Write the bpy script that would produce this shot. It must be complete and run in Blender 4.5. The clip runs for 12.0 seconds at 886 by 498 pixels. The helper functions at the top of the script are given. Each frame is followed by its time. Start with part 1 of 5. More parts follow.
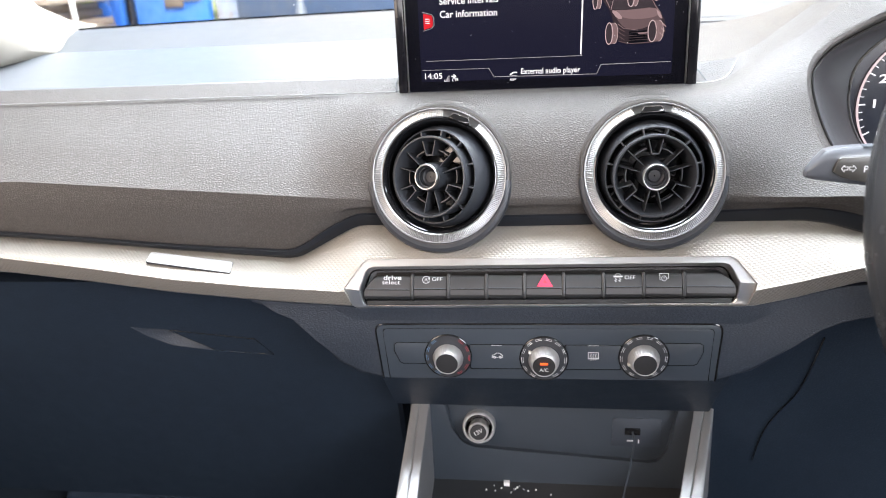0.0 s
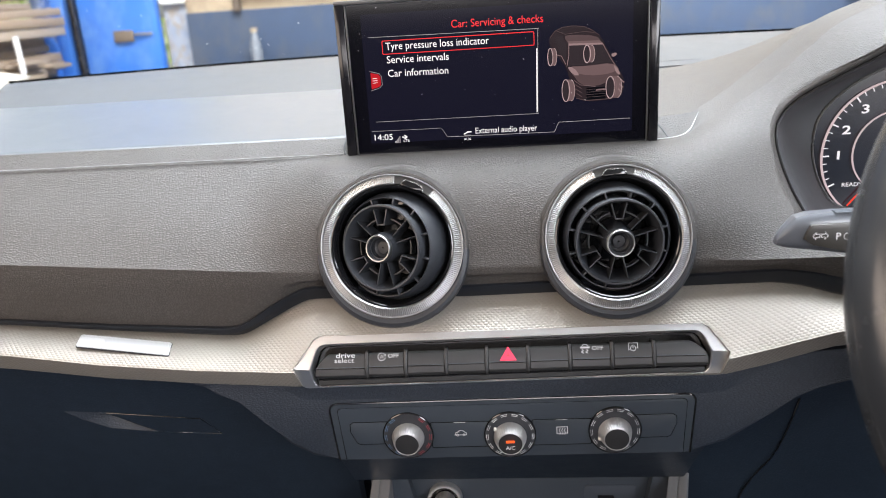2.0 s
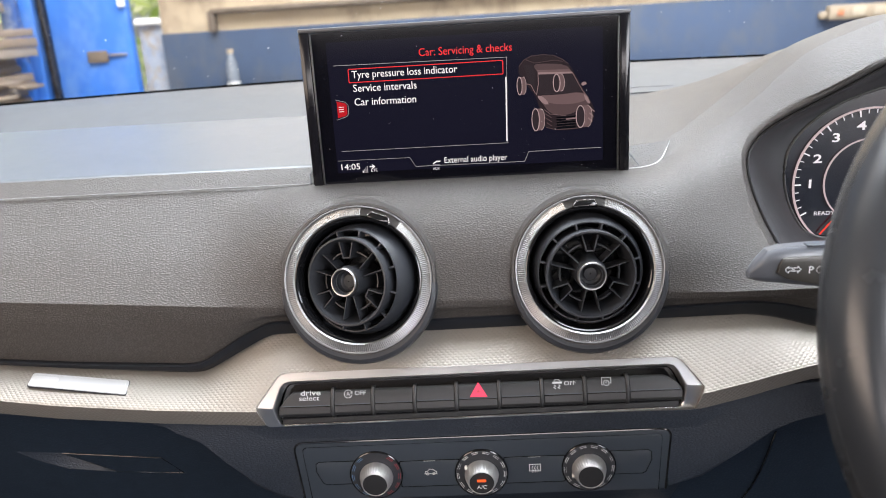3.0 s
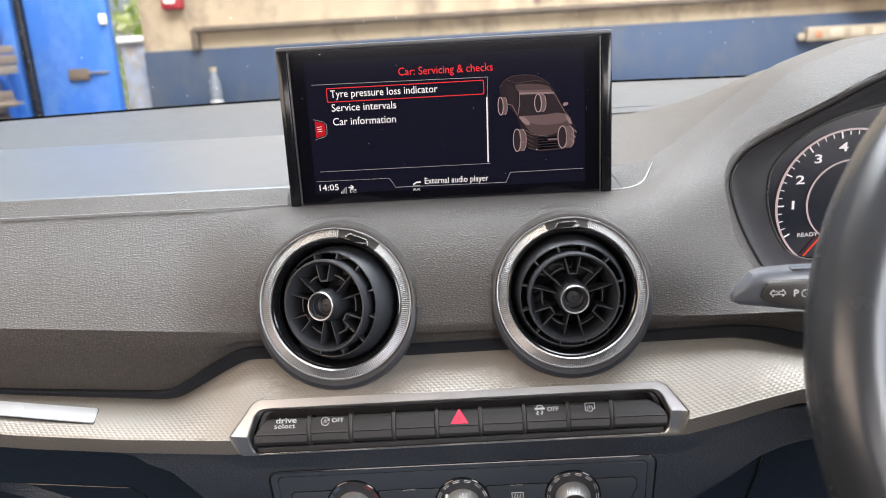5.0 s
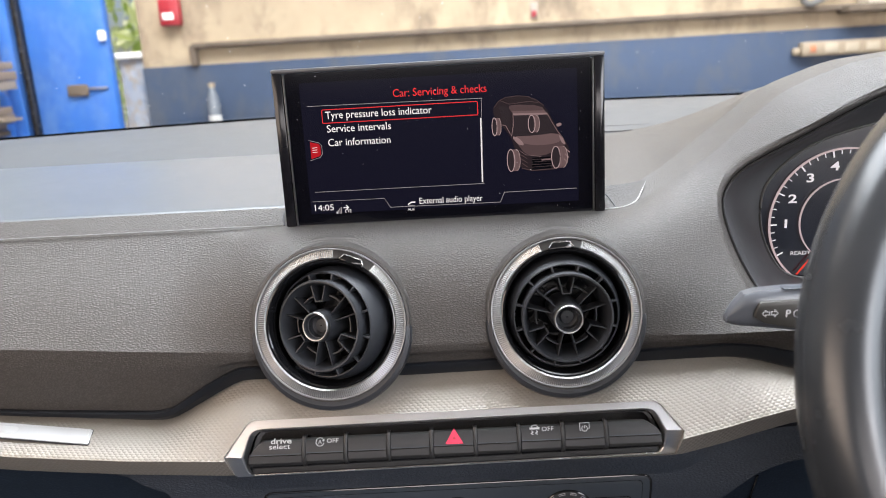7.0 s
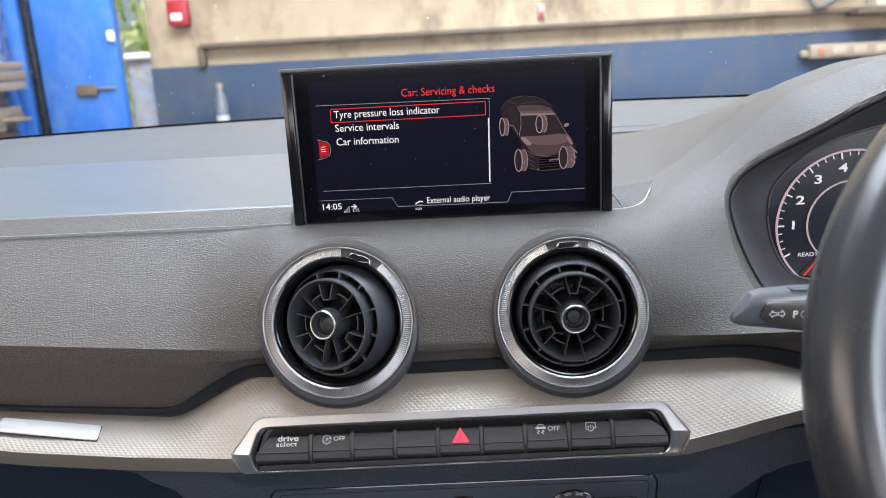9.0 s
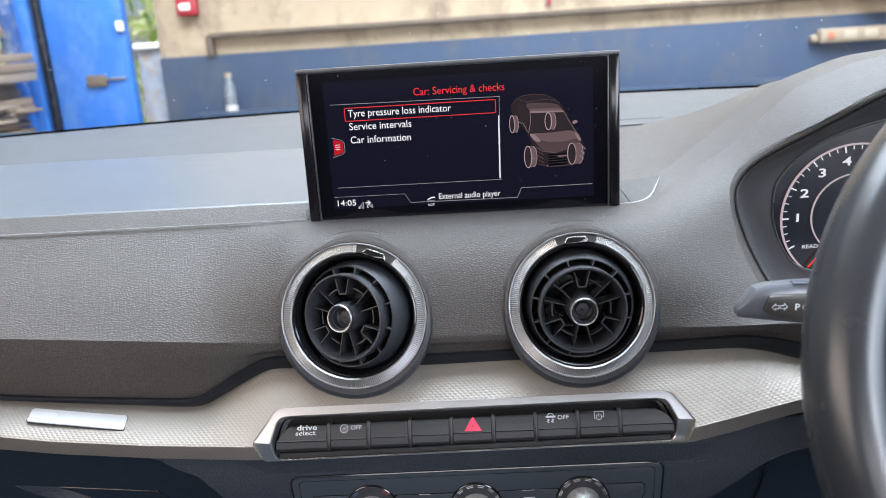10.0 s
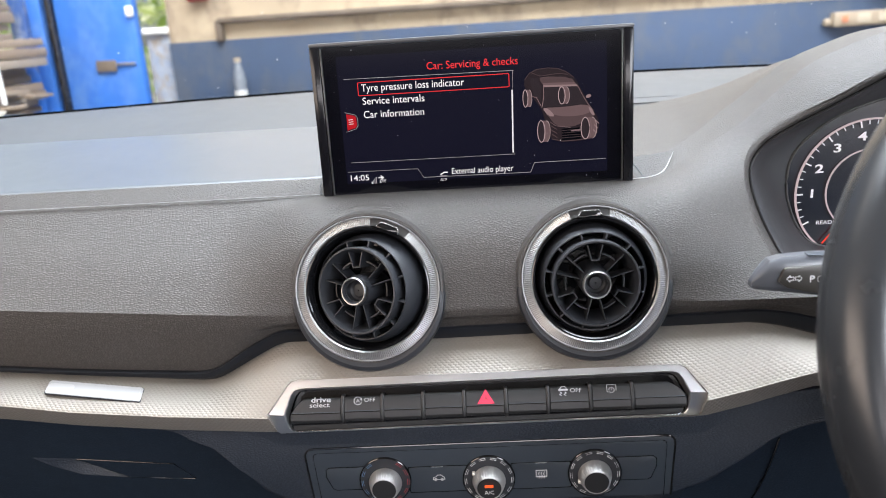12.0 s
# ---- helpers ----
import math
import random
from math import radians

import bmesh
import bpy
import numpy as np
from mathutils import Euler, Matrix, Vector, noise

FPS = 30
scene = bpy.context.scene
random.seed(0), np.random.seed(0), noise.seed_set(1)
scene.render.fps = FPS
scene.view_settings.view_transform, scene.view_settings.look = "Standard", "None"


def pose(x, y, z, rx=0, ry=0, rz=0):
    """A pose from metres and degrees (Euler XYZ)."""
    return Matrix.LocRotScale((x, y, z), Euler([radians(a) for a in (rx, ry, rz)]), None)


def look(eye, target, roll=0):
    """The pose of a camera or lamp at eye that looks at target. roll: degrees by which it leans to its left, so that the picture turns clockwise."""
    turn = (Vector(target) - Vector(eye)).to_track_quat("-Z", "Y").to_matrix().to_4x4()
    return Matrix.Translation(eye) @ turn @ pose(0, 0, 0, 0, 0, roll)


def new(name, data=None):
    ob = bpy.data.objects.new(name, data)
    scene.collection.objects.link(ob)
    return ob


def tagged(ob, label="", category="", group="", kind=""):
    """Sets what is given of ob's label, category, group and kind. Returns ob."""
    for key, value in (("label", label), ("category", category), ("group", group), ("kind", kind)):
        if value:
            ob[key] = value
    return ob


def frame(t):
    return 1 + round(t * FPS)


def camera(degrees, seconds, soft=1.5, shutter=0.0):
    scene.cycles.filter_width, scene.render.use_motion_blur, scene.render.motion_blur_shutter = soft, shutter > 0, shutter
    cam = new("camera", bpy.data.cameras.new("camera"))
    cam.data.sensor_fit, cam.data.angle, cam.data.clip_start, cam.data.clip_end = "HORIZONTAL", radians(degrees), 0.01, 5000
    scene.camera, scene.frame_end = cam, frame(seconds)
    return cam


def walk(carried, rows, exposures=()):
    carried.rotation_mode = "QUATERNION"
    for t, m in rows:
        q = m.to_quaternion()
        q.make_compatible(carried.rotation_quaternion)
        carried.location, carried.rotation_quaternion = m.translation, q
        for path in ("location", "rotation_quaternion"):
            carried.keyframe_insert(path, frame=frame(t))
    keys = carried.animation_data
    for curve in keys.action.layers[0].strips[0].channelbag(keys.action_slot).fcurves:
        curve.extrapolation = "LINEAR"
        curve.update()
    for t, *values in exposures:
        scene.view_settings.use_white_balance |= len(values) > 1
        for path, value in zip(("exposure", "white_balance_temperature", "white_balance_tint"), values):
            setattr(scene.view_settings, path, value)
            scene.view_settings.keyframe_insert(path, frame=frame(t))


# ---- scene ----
cam = camera(63.5, 12.0, soft=1.0)
PATH = [
    (0, (-0.004, -0.005, 1.148), (-0.27, 1.867, 0.495), -2.8),
    (0.5, (-0.003, 0.003, 1.15), (-0.23, 1.891, 0.53), -2.9),
    (1, (-0.007, 0.011, 1.144), (-0.22, 1.897, 0.514), -3.0),
    (1.5, (-0.006, 0.025, 1.155), (-0.201, 1.916, 0.535), -3.4),
    (2, (0.0, 0.039, 1.172), (-0.169, 1.938, 0.57), -3.7),
    (2.5, (0.004, 0.043, 1.176), (-0.137, 1.953, 0.597), -3.7),
    (3, (0.008, 0.055, 1.177), (-0.105, 1.973, 0.621), -3.5),
    (5, (0.011, 0.066, 1.177), (-0.058, 1.998, 0.667), -3.2),
    (5.5, (0.014, 0.067, 1.18), (-0.051, 2.002, 0.678), -3.3),
    (6, (0.013, 0.066, 1.181), (-0.052, 2.004, 0.688), -3.4),
    (6.5, (0.012, 0.066, 1.182), (-0.052, 2.005, 0.699), -3.4),
    (7, (0.014, 0.065, 1.182), (-0.049, 2.007, 0.707), -3.3),
    (9, (0.013, 0.063, 1.181), (-0.066, 2.005, 0.711), -3.1),
    (9.5, (0.008, 0.057, 1.181), (-0.082, 1.995, 0.694), -3.3),
    (10, (0.011, 0.05, 1.191), (-0.092, 1.982, 0.684), -3.6),
    (10.5, (0.009, 0.037, 1.189), (-0.101, 1.958, 0.646), -3.9),
    (11, (0.009, 0.034, 1.188), (-0.116, 1.954, 0.64), -4.1),
    (11.5, (0.005, 0.042, 1.182), (-0.125, 1.961, 0.634), -4.0),
    (12, (0.007, 0.046, 1.182), (-0.12, 1.968, 0.644), -3.7),
]
walk(cam, [(t, look(eye, target, roll)) for t, eye, target, roll in PATH], exposures=[(0, 0.76, 6550, 15), (0.5, 0.41, 6570, 15), (1, 0.22, 6600, 15), (1.5, 0.2, 6620, 15), (2, 0.17, 6650, 15), (3, 0.06, 6700, 16), (5, 0.0, 6800, 16), (6, -0.04, 6800, 16), (7, -0.09, 6760, 16), (9, -0.13, 6370, 15), (9.5, -0.11, 6260, 15), (10, -0.06, 6200, 14), (10.5, 0.0, 6250, 14), (11, 0.03, 6380, 15), (12, 0.02, 6520, 15)])


# ---- world, sun, large lights ----
DOF = cam.data.dof
DOF.use_dof, DOF.focus_distance, DOF.aperture_fstop = True, 0.53, 8.0

world = bpy.data.worlds.new("overcast_sky")
scene.world = world
world.use_nodes = True
wn = world.node_tree.nodes
sky = wn.new("ShaderNodeTexSky")
sky.sky_type, sky.sun_disc = "NISHITA", False
sky.sun_elevation, sky.sun_rotation = radians(61), radians(217)
sky.dust_density, sky.ozone_density = 3.0, 1.0
world.node_tree.links.new(sky.outputs[0], wn["Background"].inputs[0])
wn["Background"].inputs[1].default_value = 0.15


def lamp(name, kind, m, energy, colour, **more):
    data = bpy.data.lights.new(name, kind)
    data.energy, data.color = energy, colour
    ob = new(name, data)
    ob.matrix_world = m
    for key, value in more.items():
        if key == "size":
            data.shape, data.size, data.size_y = "RECTANGLE", value[0], value[1]
        elif key == "angle":
            data.angle = radians(value)
    return ob


lamp("sun", "SUN", look((-3, -4, 9), (0, 0, 0)), 5.0, (1.0, 0.95, 0.86), angle=1)
# added fill lamps: assumed rooflight and shed front, wall wash, tinted side windows
lamp("rooflight_glow", "AREA", look((0.42, 1.25, 3.5), (0.42, 1.251, 1.0)), 455.0, (0.82, 0.925, 1.0), size=(3.6, 2.2))
lamp("wall_glow", "AREA", look((-0.9, 1.2, 3.35), (-0.9, 3.0, 1.3)), 46.0, (1.0, 0.95, 0.88), size=(4.4, 0.6))
lamp("shed_front_glow", "AREA", look((1.3, -5.2, 2.2), (0.0, 0.5, 1.2)), 520.0, (0.99, 0.96, 0.95), size=(6.0, 3.0))
lamp("side_window_glow_left", "AREA", look((-0.80, -0.15, 1.34), (0.0, 0.45, 1.0)), 7.0, (1.0, 0.84, 0.69), size=(0.9, 0.36))
lamp("side_window_glow_right", "AREA", look((0.80, -0.15, 1.34), (0.0, 0.45, 1.0)), 11.0, (0.77, 0.90, 1.0), size=(0.9, 0.36))


# ---- materials ----
class Nodes:
    """A node material with a few short ways to wire it."""

    def __init__(self, name, base, rough=0.5, metal=0.0, spec=0.5):
        self.mat = bpy.data.materials.new(name)
        self.mat.use_nodes = True
        self.t = self.mat.node_tree
        self.b = self.t.nodes["Principled BSDF"]
        self.set(self.b, "Base Color", (*base, 1))
        self.set(self.b, "Roughness", rough)
        self.set(self.b, "Metallic", metal)
        self.set(self.b, "Specular IOR Level", spec)
        self.coord = self.t.nodes.new("ShaderNodeTexCoord").outputs["Object"]
        self.height = None

    def set(self, node, key, value):
        node.inputs[key].default_value = value

    def link(self, a, b):
        self.t.links.new(a, b)

    def noise(self, scale, detail=3.0, rough=0.55, stretch=None):
        n = self.t.nodes.new("ShaderNodeTexNoise")
        self.set(n, "Scale", scale), self.set(n, "Detail", detail), self.set(n, "Roughness", rough)
        self.link(self.stretched(stretch), n.inputs["Vector"])
        return n.outputs["Fac"]

    def stretched(self, stretch, turn=(0, 0, 0)):
        if stretch is None:
            return self.coord
        m = self.t.nodes.new("ShaderNodeMapping")
        self.set(m, "Scale", stretch), self.set(m, "Rotation", turn)
        self.link(self.coord, m.inputs["Vector"])
        return m.outputs["Vector"]

    def ramp(self, fac, stops):
        r = self.t.nodes.new("ShaderNodeValToRGB")
        els = r.color_ramp.elements
        while len(els) < len(stops):
            els.new(0.5)
        for e, (p, c) in zip(els, stops):
            e.position, e.color = p, (*c, 1)
        self.link(fac, r.inputs["Fac"])
        return r.outputs["Color"]

    def maths(self, op, a, b=None):
        n = self.t.nodes.new("ShaderNodeMath")
        n.operation = op
        for i, v in enumerate((a, b)):
            if v is None:
                continue
            if isinstance(v, (int, float)):
                n.inputs[i].default_value = v
            else:
                self.link(v, n.inputs[i])
        return n.outputs[0]

    def colour(self, socket):
        self.link(socket, self.b.inputs["Base Color"])
        return self

    def rough(self, fac, lo, hi):
        r = self.t.nodes.new("ShaderNodeMapRange")
        self.set(r, "To Min", lo), self.set(r, "To Max", hi)
        self.link(fac, r.inputs["Value"])
        self.link(r.outputs[0], self.b.inputs["Roughness"])
        return self

    def bump(self, fac, strength, distance):
        n = self.t.nodes.new("ShaderNodeBump")
        self.set(n, "Strength", strength), self.set(n, "Distance", distance)
        self.link(fac, n.inputs["Height"])
        if self.height is not None:
            self.link(self.height, n.inputs["Normal"])
        self.height = n.outputs[0]
        self.link(self.height, self.b.inputs["Normal"])
        return self

    def mix(self, fac, a, b):
        n = self.t.nodes.new("ShaderNodeMix")
        n.data_type = "RGBA"
        for key, v in ((0, fac), (6, a), (7, b)):
            if isinstance(v, (int, float)):
                n.inputs[key].default_value = v
            elif isinstance(v, tuple):
                n.inputs[key].default_value = (*v, 1)
            else:
                self.link(v, n.inputs[key])
        return n.outputs[2]

    def glow(self, colour, strength):
        self.set(self.b, "Emission Color", (*colour, 1))
        self.set(self.b, "Emission Strength", strength)
        return self


def grained(name, base, lighter, rough_lo=0.42, rough_hi=0.58, size=620, deep=0.00035, valley_shade=0.34):
    """Moulded leather grain: flat pebbles, wider than high, with shade painted into the valleys between them."""
    m = Nodes(name, base, 0.5)
    soft = m.ramp(m.noise(9, 4), [(0.3, base), (0.7, lighter)])
    m.rough(m.noise(60, 3), rough_lo, rough_hi)
    warp = m.t.nodes.new("ShaderNodeTexNoise")
    m.set(warp, "Scale", 340.0), m.set(warp, "Detail", 2.0)
    m.link(m.coord, warp.inputs["Vector"])
    drift = m.t.nodes.new("ShaderNodeVectorMath")
    drift.operation = "MULTIPLY_ADD"
    m.link(warp.outputs["Color"], drift.inputs[0])
    drift.inputs[1].default_value = (0.0011, 0.0008, 0.0008)
    m.link(m.stretched((0.52, 1.05, 1.05)), drift.inputs[2])
    cell = m.t.nodes.new("ShaderNodeTexVoronoi")
    cell.feature = "DISTANCE_TO_EDGE"
    m.set(cell, "Scale", size)
    m.link(drift.outputs[0], cell.inputs["Vector"])
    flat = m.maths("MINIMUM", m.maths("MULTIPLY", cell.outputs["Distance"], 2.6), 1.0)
    # valleys are mixed towards near black, standing in for their shade
    m.colour(m.mix(m.maths("MULTIPLY", m.maths("SUBTRACT", 1.0, flat), valley_shade), soft, tuple(c * 0.12 for c in base)))
    m.bump(flat, 0.6, deep)
    m.bump(m.noise(1500, 2), 0.10, 0.0001)
    return m.mat


def plain(name, base, rough=0.45, metal=0.0, spec=0.5, fine=900, lift=0.1):
    m = Nodes(name, base, rough, metal, spec)
    soft = m.noise(14, 4)
    m.colour(m.ramp(soft, [(0.3, base), (0.75, tuple(min(1, c * (1 + lift) + 0.002) for c in base))]))
    m.rough(m.noise(45, 4), max(0.02, rough - 0.06), rough + 0.08)
    if fine:
        m.bump(m.noise(fine, 2), 0.12, 0.0002)
    return m.mat


MAT = {}
MAT["pad"] = grained("pad_grain", (0.0608, 0.0545, 0.0500), (0.0680, 0.0612, 0.0567), 0.50, 0.58, size=740, deep=0.00040, valley_shade=0.46)
MAT["collar"] = grained("collar_grain", (0.050, 0.046, 0.043), (0.056, 0.052, 0.049), 0.46, 0.54, size=620, deep=0.00010, valley_shade=0.2)
MAT["pad_sky_tint"] = grained("pad_top_grain", (0.082, 0.090, 0.101), (0.091, 0.099, 0.110), 0.34, 0.40, size=900, deep=0.00004, valley_shade=0.0)
MAT["lower"] = grained("lower_grain", (0.024, 0.031, 0.043), (0.028, 0.036, 0.050), size=600, deep=0.00030, valley_shade=0.28)
MAT["glove"] = grained("glovebox_grain", (0.0125, 0.0205, 0.034), (0.015, 0.025, 0.040), size=620, deep=0.00014)
MAT["smooth"] = plain("smooth_black_plastic", (0.030, 0.038, 0.049), 0.42)
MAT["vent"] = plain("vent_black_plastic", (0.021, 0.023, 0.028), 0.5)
MAT["edge_shade"] = plain("pad_edge_black", (0.008, 0.010, 0.014), 0.5, spec=0.25)
MAT["gloss"] = plain("piano_black", (0.006, 0.006, 0.007), 0.08, fine=0)
MAT["sill_black"] = plain("sill_black", (0.010, 0.011, 0.013), 0.45, spec=0.3, fine=0)
MAT["rubber"] = plain("button_black", (0.017, 0.017, 0.018), 0.42)
MAT["chrome"] = plain("satin_chrome", (0.72, 0.72, 0.73), 0.16, 1.0, fine=0)
MAT["satin"] = plain("satin_aluminium", (0.60, 0.595, 0.59), 0.36, 0.8, fine=1400)
MAT["bezel_silver"] = plain("bezel_satin_silver", (0.54, 0.54, 0.545), 0.33, 0.92, fine=0)
MAT["console_silver"] = plain("console_edge_silver", (0.30, 0.30, 0.305), 0.42, 0.7, fine=1400)
MAT["knurl"] = plain("knurled_silver", (0.34, 0.335, 0.33), 0.40, 1.0, fine=0)
MAT["grip"] = plain("bright_knob_silver", (0.62, 0.61, 0.60), 0.30, 0.8, fine=0)
MAT["leather"] = grained("wheel_leather", (0.024, 0.026, 0.029), (0.030, 0.032, 0.035), 0.22, 0.30, size=1300, deep=0.00002, valley_shade=0.1)
MAT["carpet"] = plain("dark_carpet", (0.026, 0.038, 0.058), 0.95, spec=0.1, fine=500)
MAT["cream"] = plain("cream_trim_cloth", (0.36, 0.335, 0.29), 0.8, fine=700)
MAT["frit"] = plain("black_windscreen_band", (0.008, 0.008, 0.009), 0.25, fine=0)


def woven():
    m = Nodes("woven_silver_trim", (0.55, 0.53, 0.50), 0.36, 0.55)
    v = m.t.nodes.new("ShaderNodeSeparateXYZ")
    laid = m.t.nodes.new("ShaderNodeUVMap")
    laid.uv_map = "weave"
    m.link(laid.outputs[0], v.inputs[0])
    run = m.maths("DIVIDE", v.outputs["Y"], 0.0037)
    across = m.maths("DIVIDE", v.outputs["X"], 0.0036)

    def pillow(shift):
        a = m.maths("SUBTRACT", m.maths("FRACT", m.maths("ADD", across, shift)), 0.5)
        b = m.maths("SUBTRACT", m.maths("FRACT", m.maths("ADD", run, shift)), 0.5)
        return m.maths("ADD", m.maths("MULTIPLY", a, a), m.maths("MULTIPLY", m.maths("MULTIPLY", b, b), 2.1))

    h = m.maths("MULTIPLY", m.maths("MINIMUM", pillow(100.0), pillow(100.5)), -4.5)
    m.colour(m.ramp(m.noise(7, 4), [(0.3, (0.252, 0.230, 0.203)), (0.7, (0.292, 0.267, 0.237))]))
    m.rough(m.noise(80, 3), 0.40, 0.50)
    m.bump(h, 0.42, 0.0006)
    m.bump(m.noise(1100, 2), 0.12, 0.0002)
    return m.mat


MAT["woven"] = woven()


def glass():
    m = Nodes("clear_glass", (1, 1, 1), 0.0)
    clear, shine, both = (m.t.nodes.new(k) for k in ("ShaderNodeBsdfTransparent", "ShaderNodeBsdfGlossy", "ShaderNodeMixShader"))
    m.set(clear, "Color", (0.95, 0.97, 0.97, 1)), m.set(shine, "Roughness", 0.0), m.set(both, "Fac", 0.03)
    m.link(clear.outputs[0], both.inputs[1]), m.link(shine.outputs[0], both.inputs[2])
    m.link(both.outputs[0], m.t.nodes["Material Output"].inputs["Surface"])
    return m.mat


def lit(name, colour, strength):
    return Nodes(name, tuple(c * 0.1 for c in colour), 0.12, 0.0, 0.3).glow(colour, strength).mat


MAT["glass"] = glass()
MAT["panel"] = Nodes("display_panel", (0.003, 0.003, 0.005), 0.10, 0.0, 0.32).mat
MAT["active"] = Nodes("display_lit_black", (0.003, 0.003, 0.005), 0.10, 0.0, 0.32).glow((0.010, 0.010, 0.026), 0.45).mat
MAT["white_text"] = lit("display_white", (1.0, 0.98, 0.98), 0.85)
MAT["red_text"] = lit("display_red", (1.0, 0.045, 0.05), 0.75)
MAT["grey_line"] = lit("display_grey", (0.75, 0.72, 0.74), 0.35)
MAT["ghost_dark"] = lit("display_car_dark", (0.042, 0.029, 0.034), 0.5)
MAT["ghost_mid"] = lit("display_car_mid", (0.27, 0.18, 0.185), 0.6)
MAT["ghost_light"] = lit("display_car_light", (0.62, 0.46, 0.46), 0.65)
MAT["print"] = plain("white_print", (0.66, 0.66, 0.66), 0.5, fine=0)
MAT["dim_print"] = plain("grey_print", (0.46, 0.46, 0.47), 0.5, fine=0)
MAT["red_print"] = plain("red_print", (0.35, 0.03, 0.04), 0.5, fine=0)
MAT["blue_print"] = plain("blue_print", (0.10, 0.20, 0.34), 0.5, fine=0)
MAT["hazard"] = Nodes("hazard_red", (0.62, 0.03, 0.07), 0.4).glow((1.0, 0.05, 0.10), 0.22).mat
MAT["ac_lamp"] = lit("amber_indicator", (1.0, 0.13, 0.03), 1.1)
MAT["dial_glow"] = lit("dial_white", (0.95, 0.92, 0.95), 0.8)
MAT["needle"] = lit("needle_red", (1.0, 0.05, 0.02), 0.9)
MAT["dial_rim"] = lit("dial_rim", (0.80, 0.64, 0.66), 0.6)


# ---- geometry helpers ----
def part(name, bm, mat, parent=None, label="", sharp=32):
    me = bpy.data.meshes.new(name)
    bmesh.ops.recalc_face_normals(bm, faces=bm.faces)
    bm.to_mesh(me)
    bm.free()
    me.materials.append(MAT[mat] if isinstance(mat, str) else mat)
    me.shade_smooth()
    me.set_sharp_from_angle(angle=radians(sharp))
    ob = new(name, me)
    ob.parent = parent
    return tagged(ob, label)


def thing(name, label, category, m=None, group="", kind=""):
    ob = new(name)
    ob.empty_display_size = 0.02
    if m is not None:
        ob.matrix_world = m
    return tagged(ob, label, category, group, kind)


def box(cx, cy, cz, sx, sy, sz, bevel=0.0, m=None, segs=2, bm=None):
    bm = bm or bmesh.new()
    made = bmesh.ops.create_cube(bm, size=1.0)["verts"]
    for v in made:
        v.co = Vector((cx + v.co.x * sx, cy + v.co.y * sy, cz + v.co.z * sz))
    if bevel:
        edges = {e for v in made for e in v.link_edges}
        made = bmesh.ops.bevel(bm, geom=list(edges), offset=bevel, segments=segs, affect="EDGES", profile=0.5)["verts"]
    if m is not None:
        bmesh.ops.transform(bm, matrix=m, verts=bm.verts)
    return bm


def lathe(profile, segs=64, start=0.0, turn=360.0, closed=True, reach=None):
    """Revolves (radius, z) round the local z axis; a closed profile makes a solid ring."""
    bm = bmesh.new()
    full = abs(turn - 360) < 1e-6
    count = segs if full else segs + 1
    rings = []
    for i in range(count):
        a = radians(start + turn * i / segs)
        rings.append([bm.verts.new(((r if reach is None else reach(r, z, a)) * math.cos(a), (r if reach is None else reach(r, z, a)) * math.sin(a), z)) for r, z in profile])
    n = len(profile)
    for i in range(count if full else count - 1):
        p, q = rings[i], rings[(i + 1) % count]
        for j in range(n if closed else n - 1):
            bm.faces.new((p[j], q[j], q[(j + 1) % n], p[(j + 1) % n]))
    if not full and closed:
        bm.faces.new(rings[0])
        bm.faces.new(rings[-1])
    return bm



def prism(poly, z0, z1, bevel=0.0, bm=None):
    """A polygon in local x, y drawn out from z0 to z1."""
    bm = bm or bmesh.new()
    lo = [bm.verts.new((x, y, z0)) for x, y in poly]
    hi = [bm.verts.new((x, y, z1)) for x, y in poly]
    bm.faces.new(lo[::-1])
    top = bm.faces.new(hi)
    for i in range(len(poly)):
        j = (i + 1) % len(poly)
        bm.faces.new((lo[i], lo[j], hi[j], hi[i]))
    if bevel:
        bmesh.ops.bevel(bm, geom=list(top.edges), offset=bevel, segments=2, affect="EDGES", profile=0.5)
    return bm


def rounded(w, h, r, segs=5, cx=0.0, cy=0.0):
    pts = []
    for sx, sy, a0 in ((1, 1, 0), (-1, 1, 90), (-1, -1, 180), (1, -1, 270)):
        for i in range(segs + 1):
            a = radians(a0 + 90 * i / segs)
            pts.append((cx + sx * (w / 2 - r) + r * math.cos(a), cy + sy * (h / 2 - r) + r * math.sin(a)))
    return pts



def tube(path, radius, segs=10, bm=None, closed=False):
    bm = bm or bmesh.new()
    pts = [Vector(p) for p in path]
    rings = []
    for i, p in enumerate(pts):
        a = pts[i - 1] if (i or closed) else p
        b = pts[(i + 1) % len(pts)] if (i + 1 < len(pts) or closed) else p
        q = (b - a).to_track_quat("Z", "Y")
        r = radius(i / max(1, len(pts) - 1)) if callable(radius) else radius
        rings.append([bm.verts.new(p + q @ Vector((r * math.cos(2 * math.pi * k / segs), r * math.sin(2 * math.pi * k / segs), 0))) for k in range(segs)])
    for i in range(len(rings) if closed else len(rings) - 1):
        p, q = rings[i], rings[(i + 1) % len(rings)]
        for k in range(segs):
            bm.faces.new((p[k], p[(k + 1) % segs], q[(k + 1) % segs], q[k]))
    if not closed:
        bm.faces.new(rings[0][::-1])
        bm.faces.new(rings[-1])
    return bm


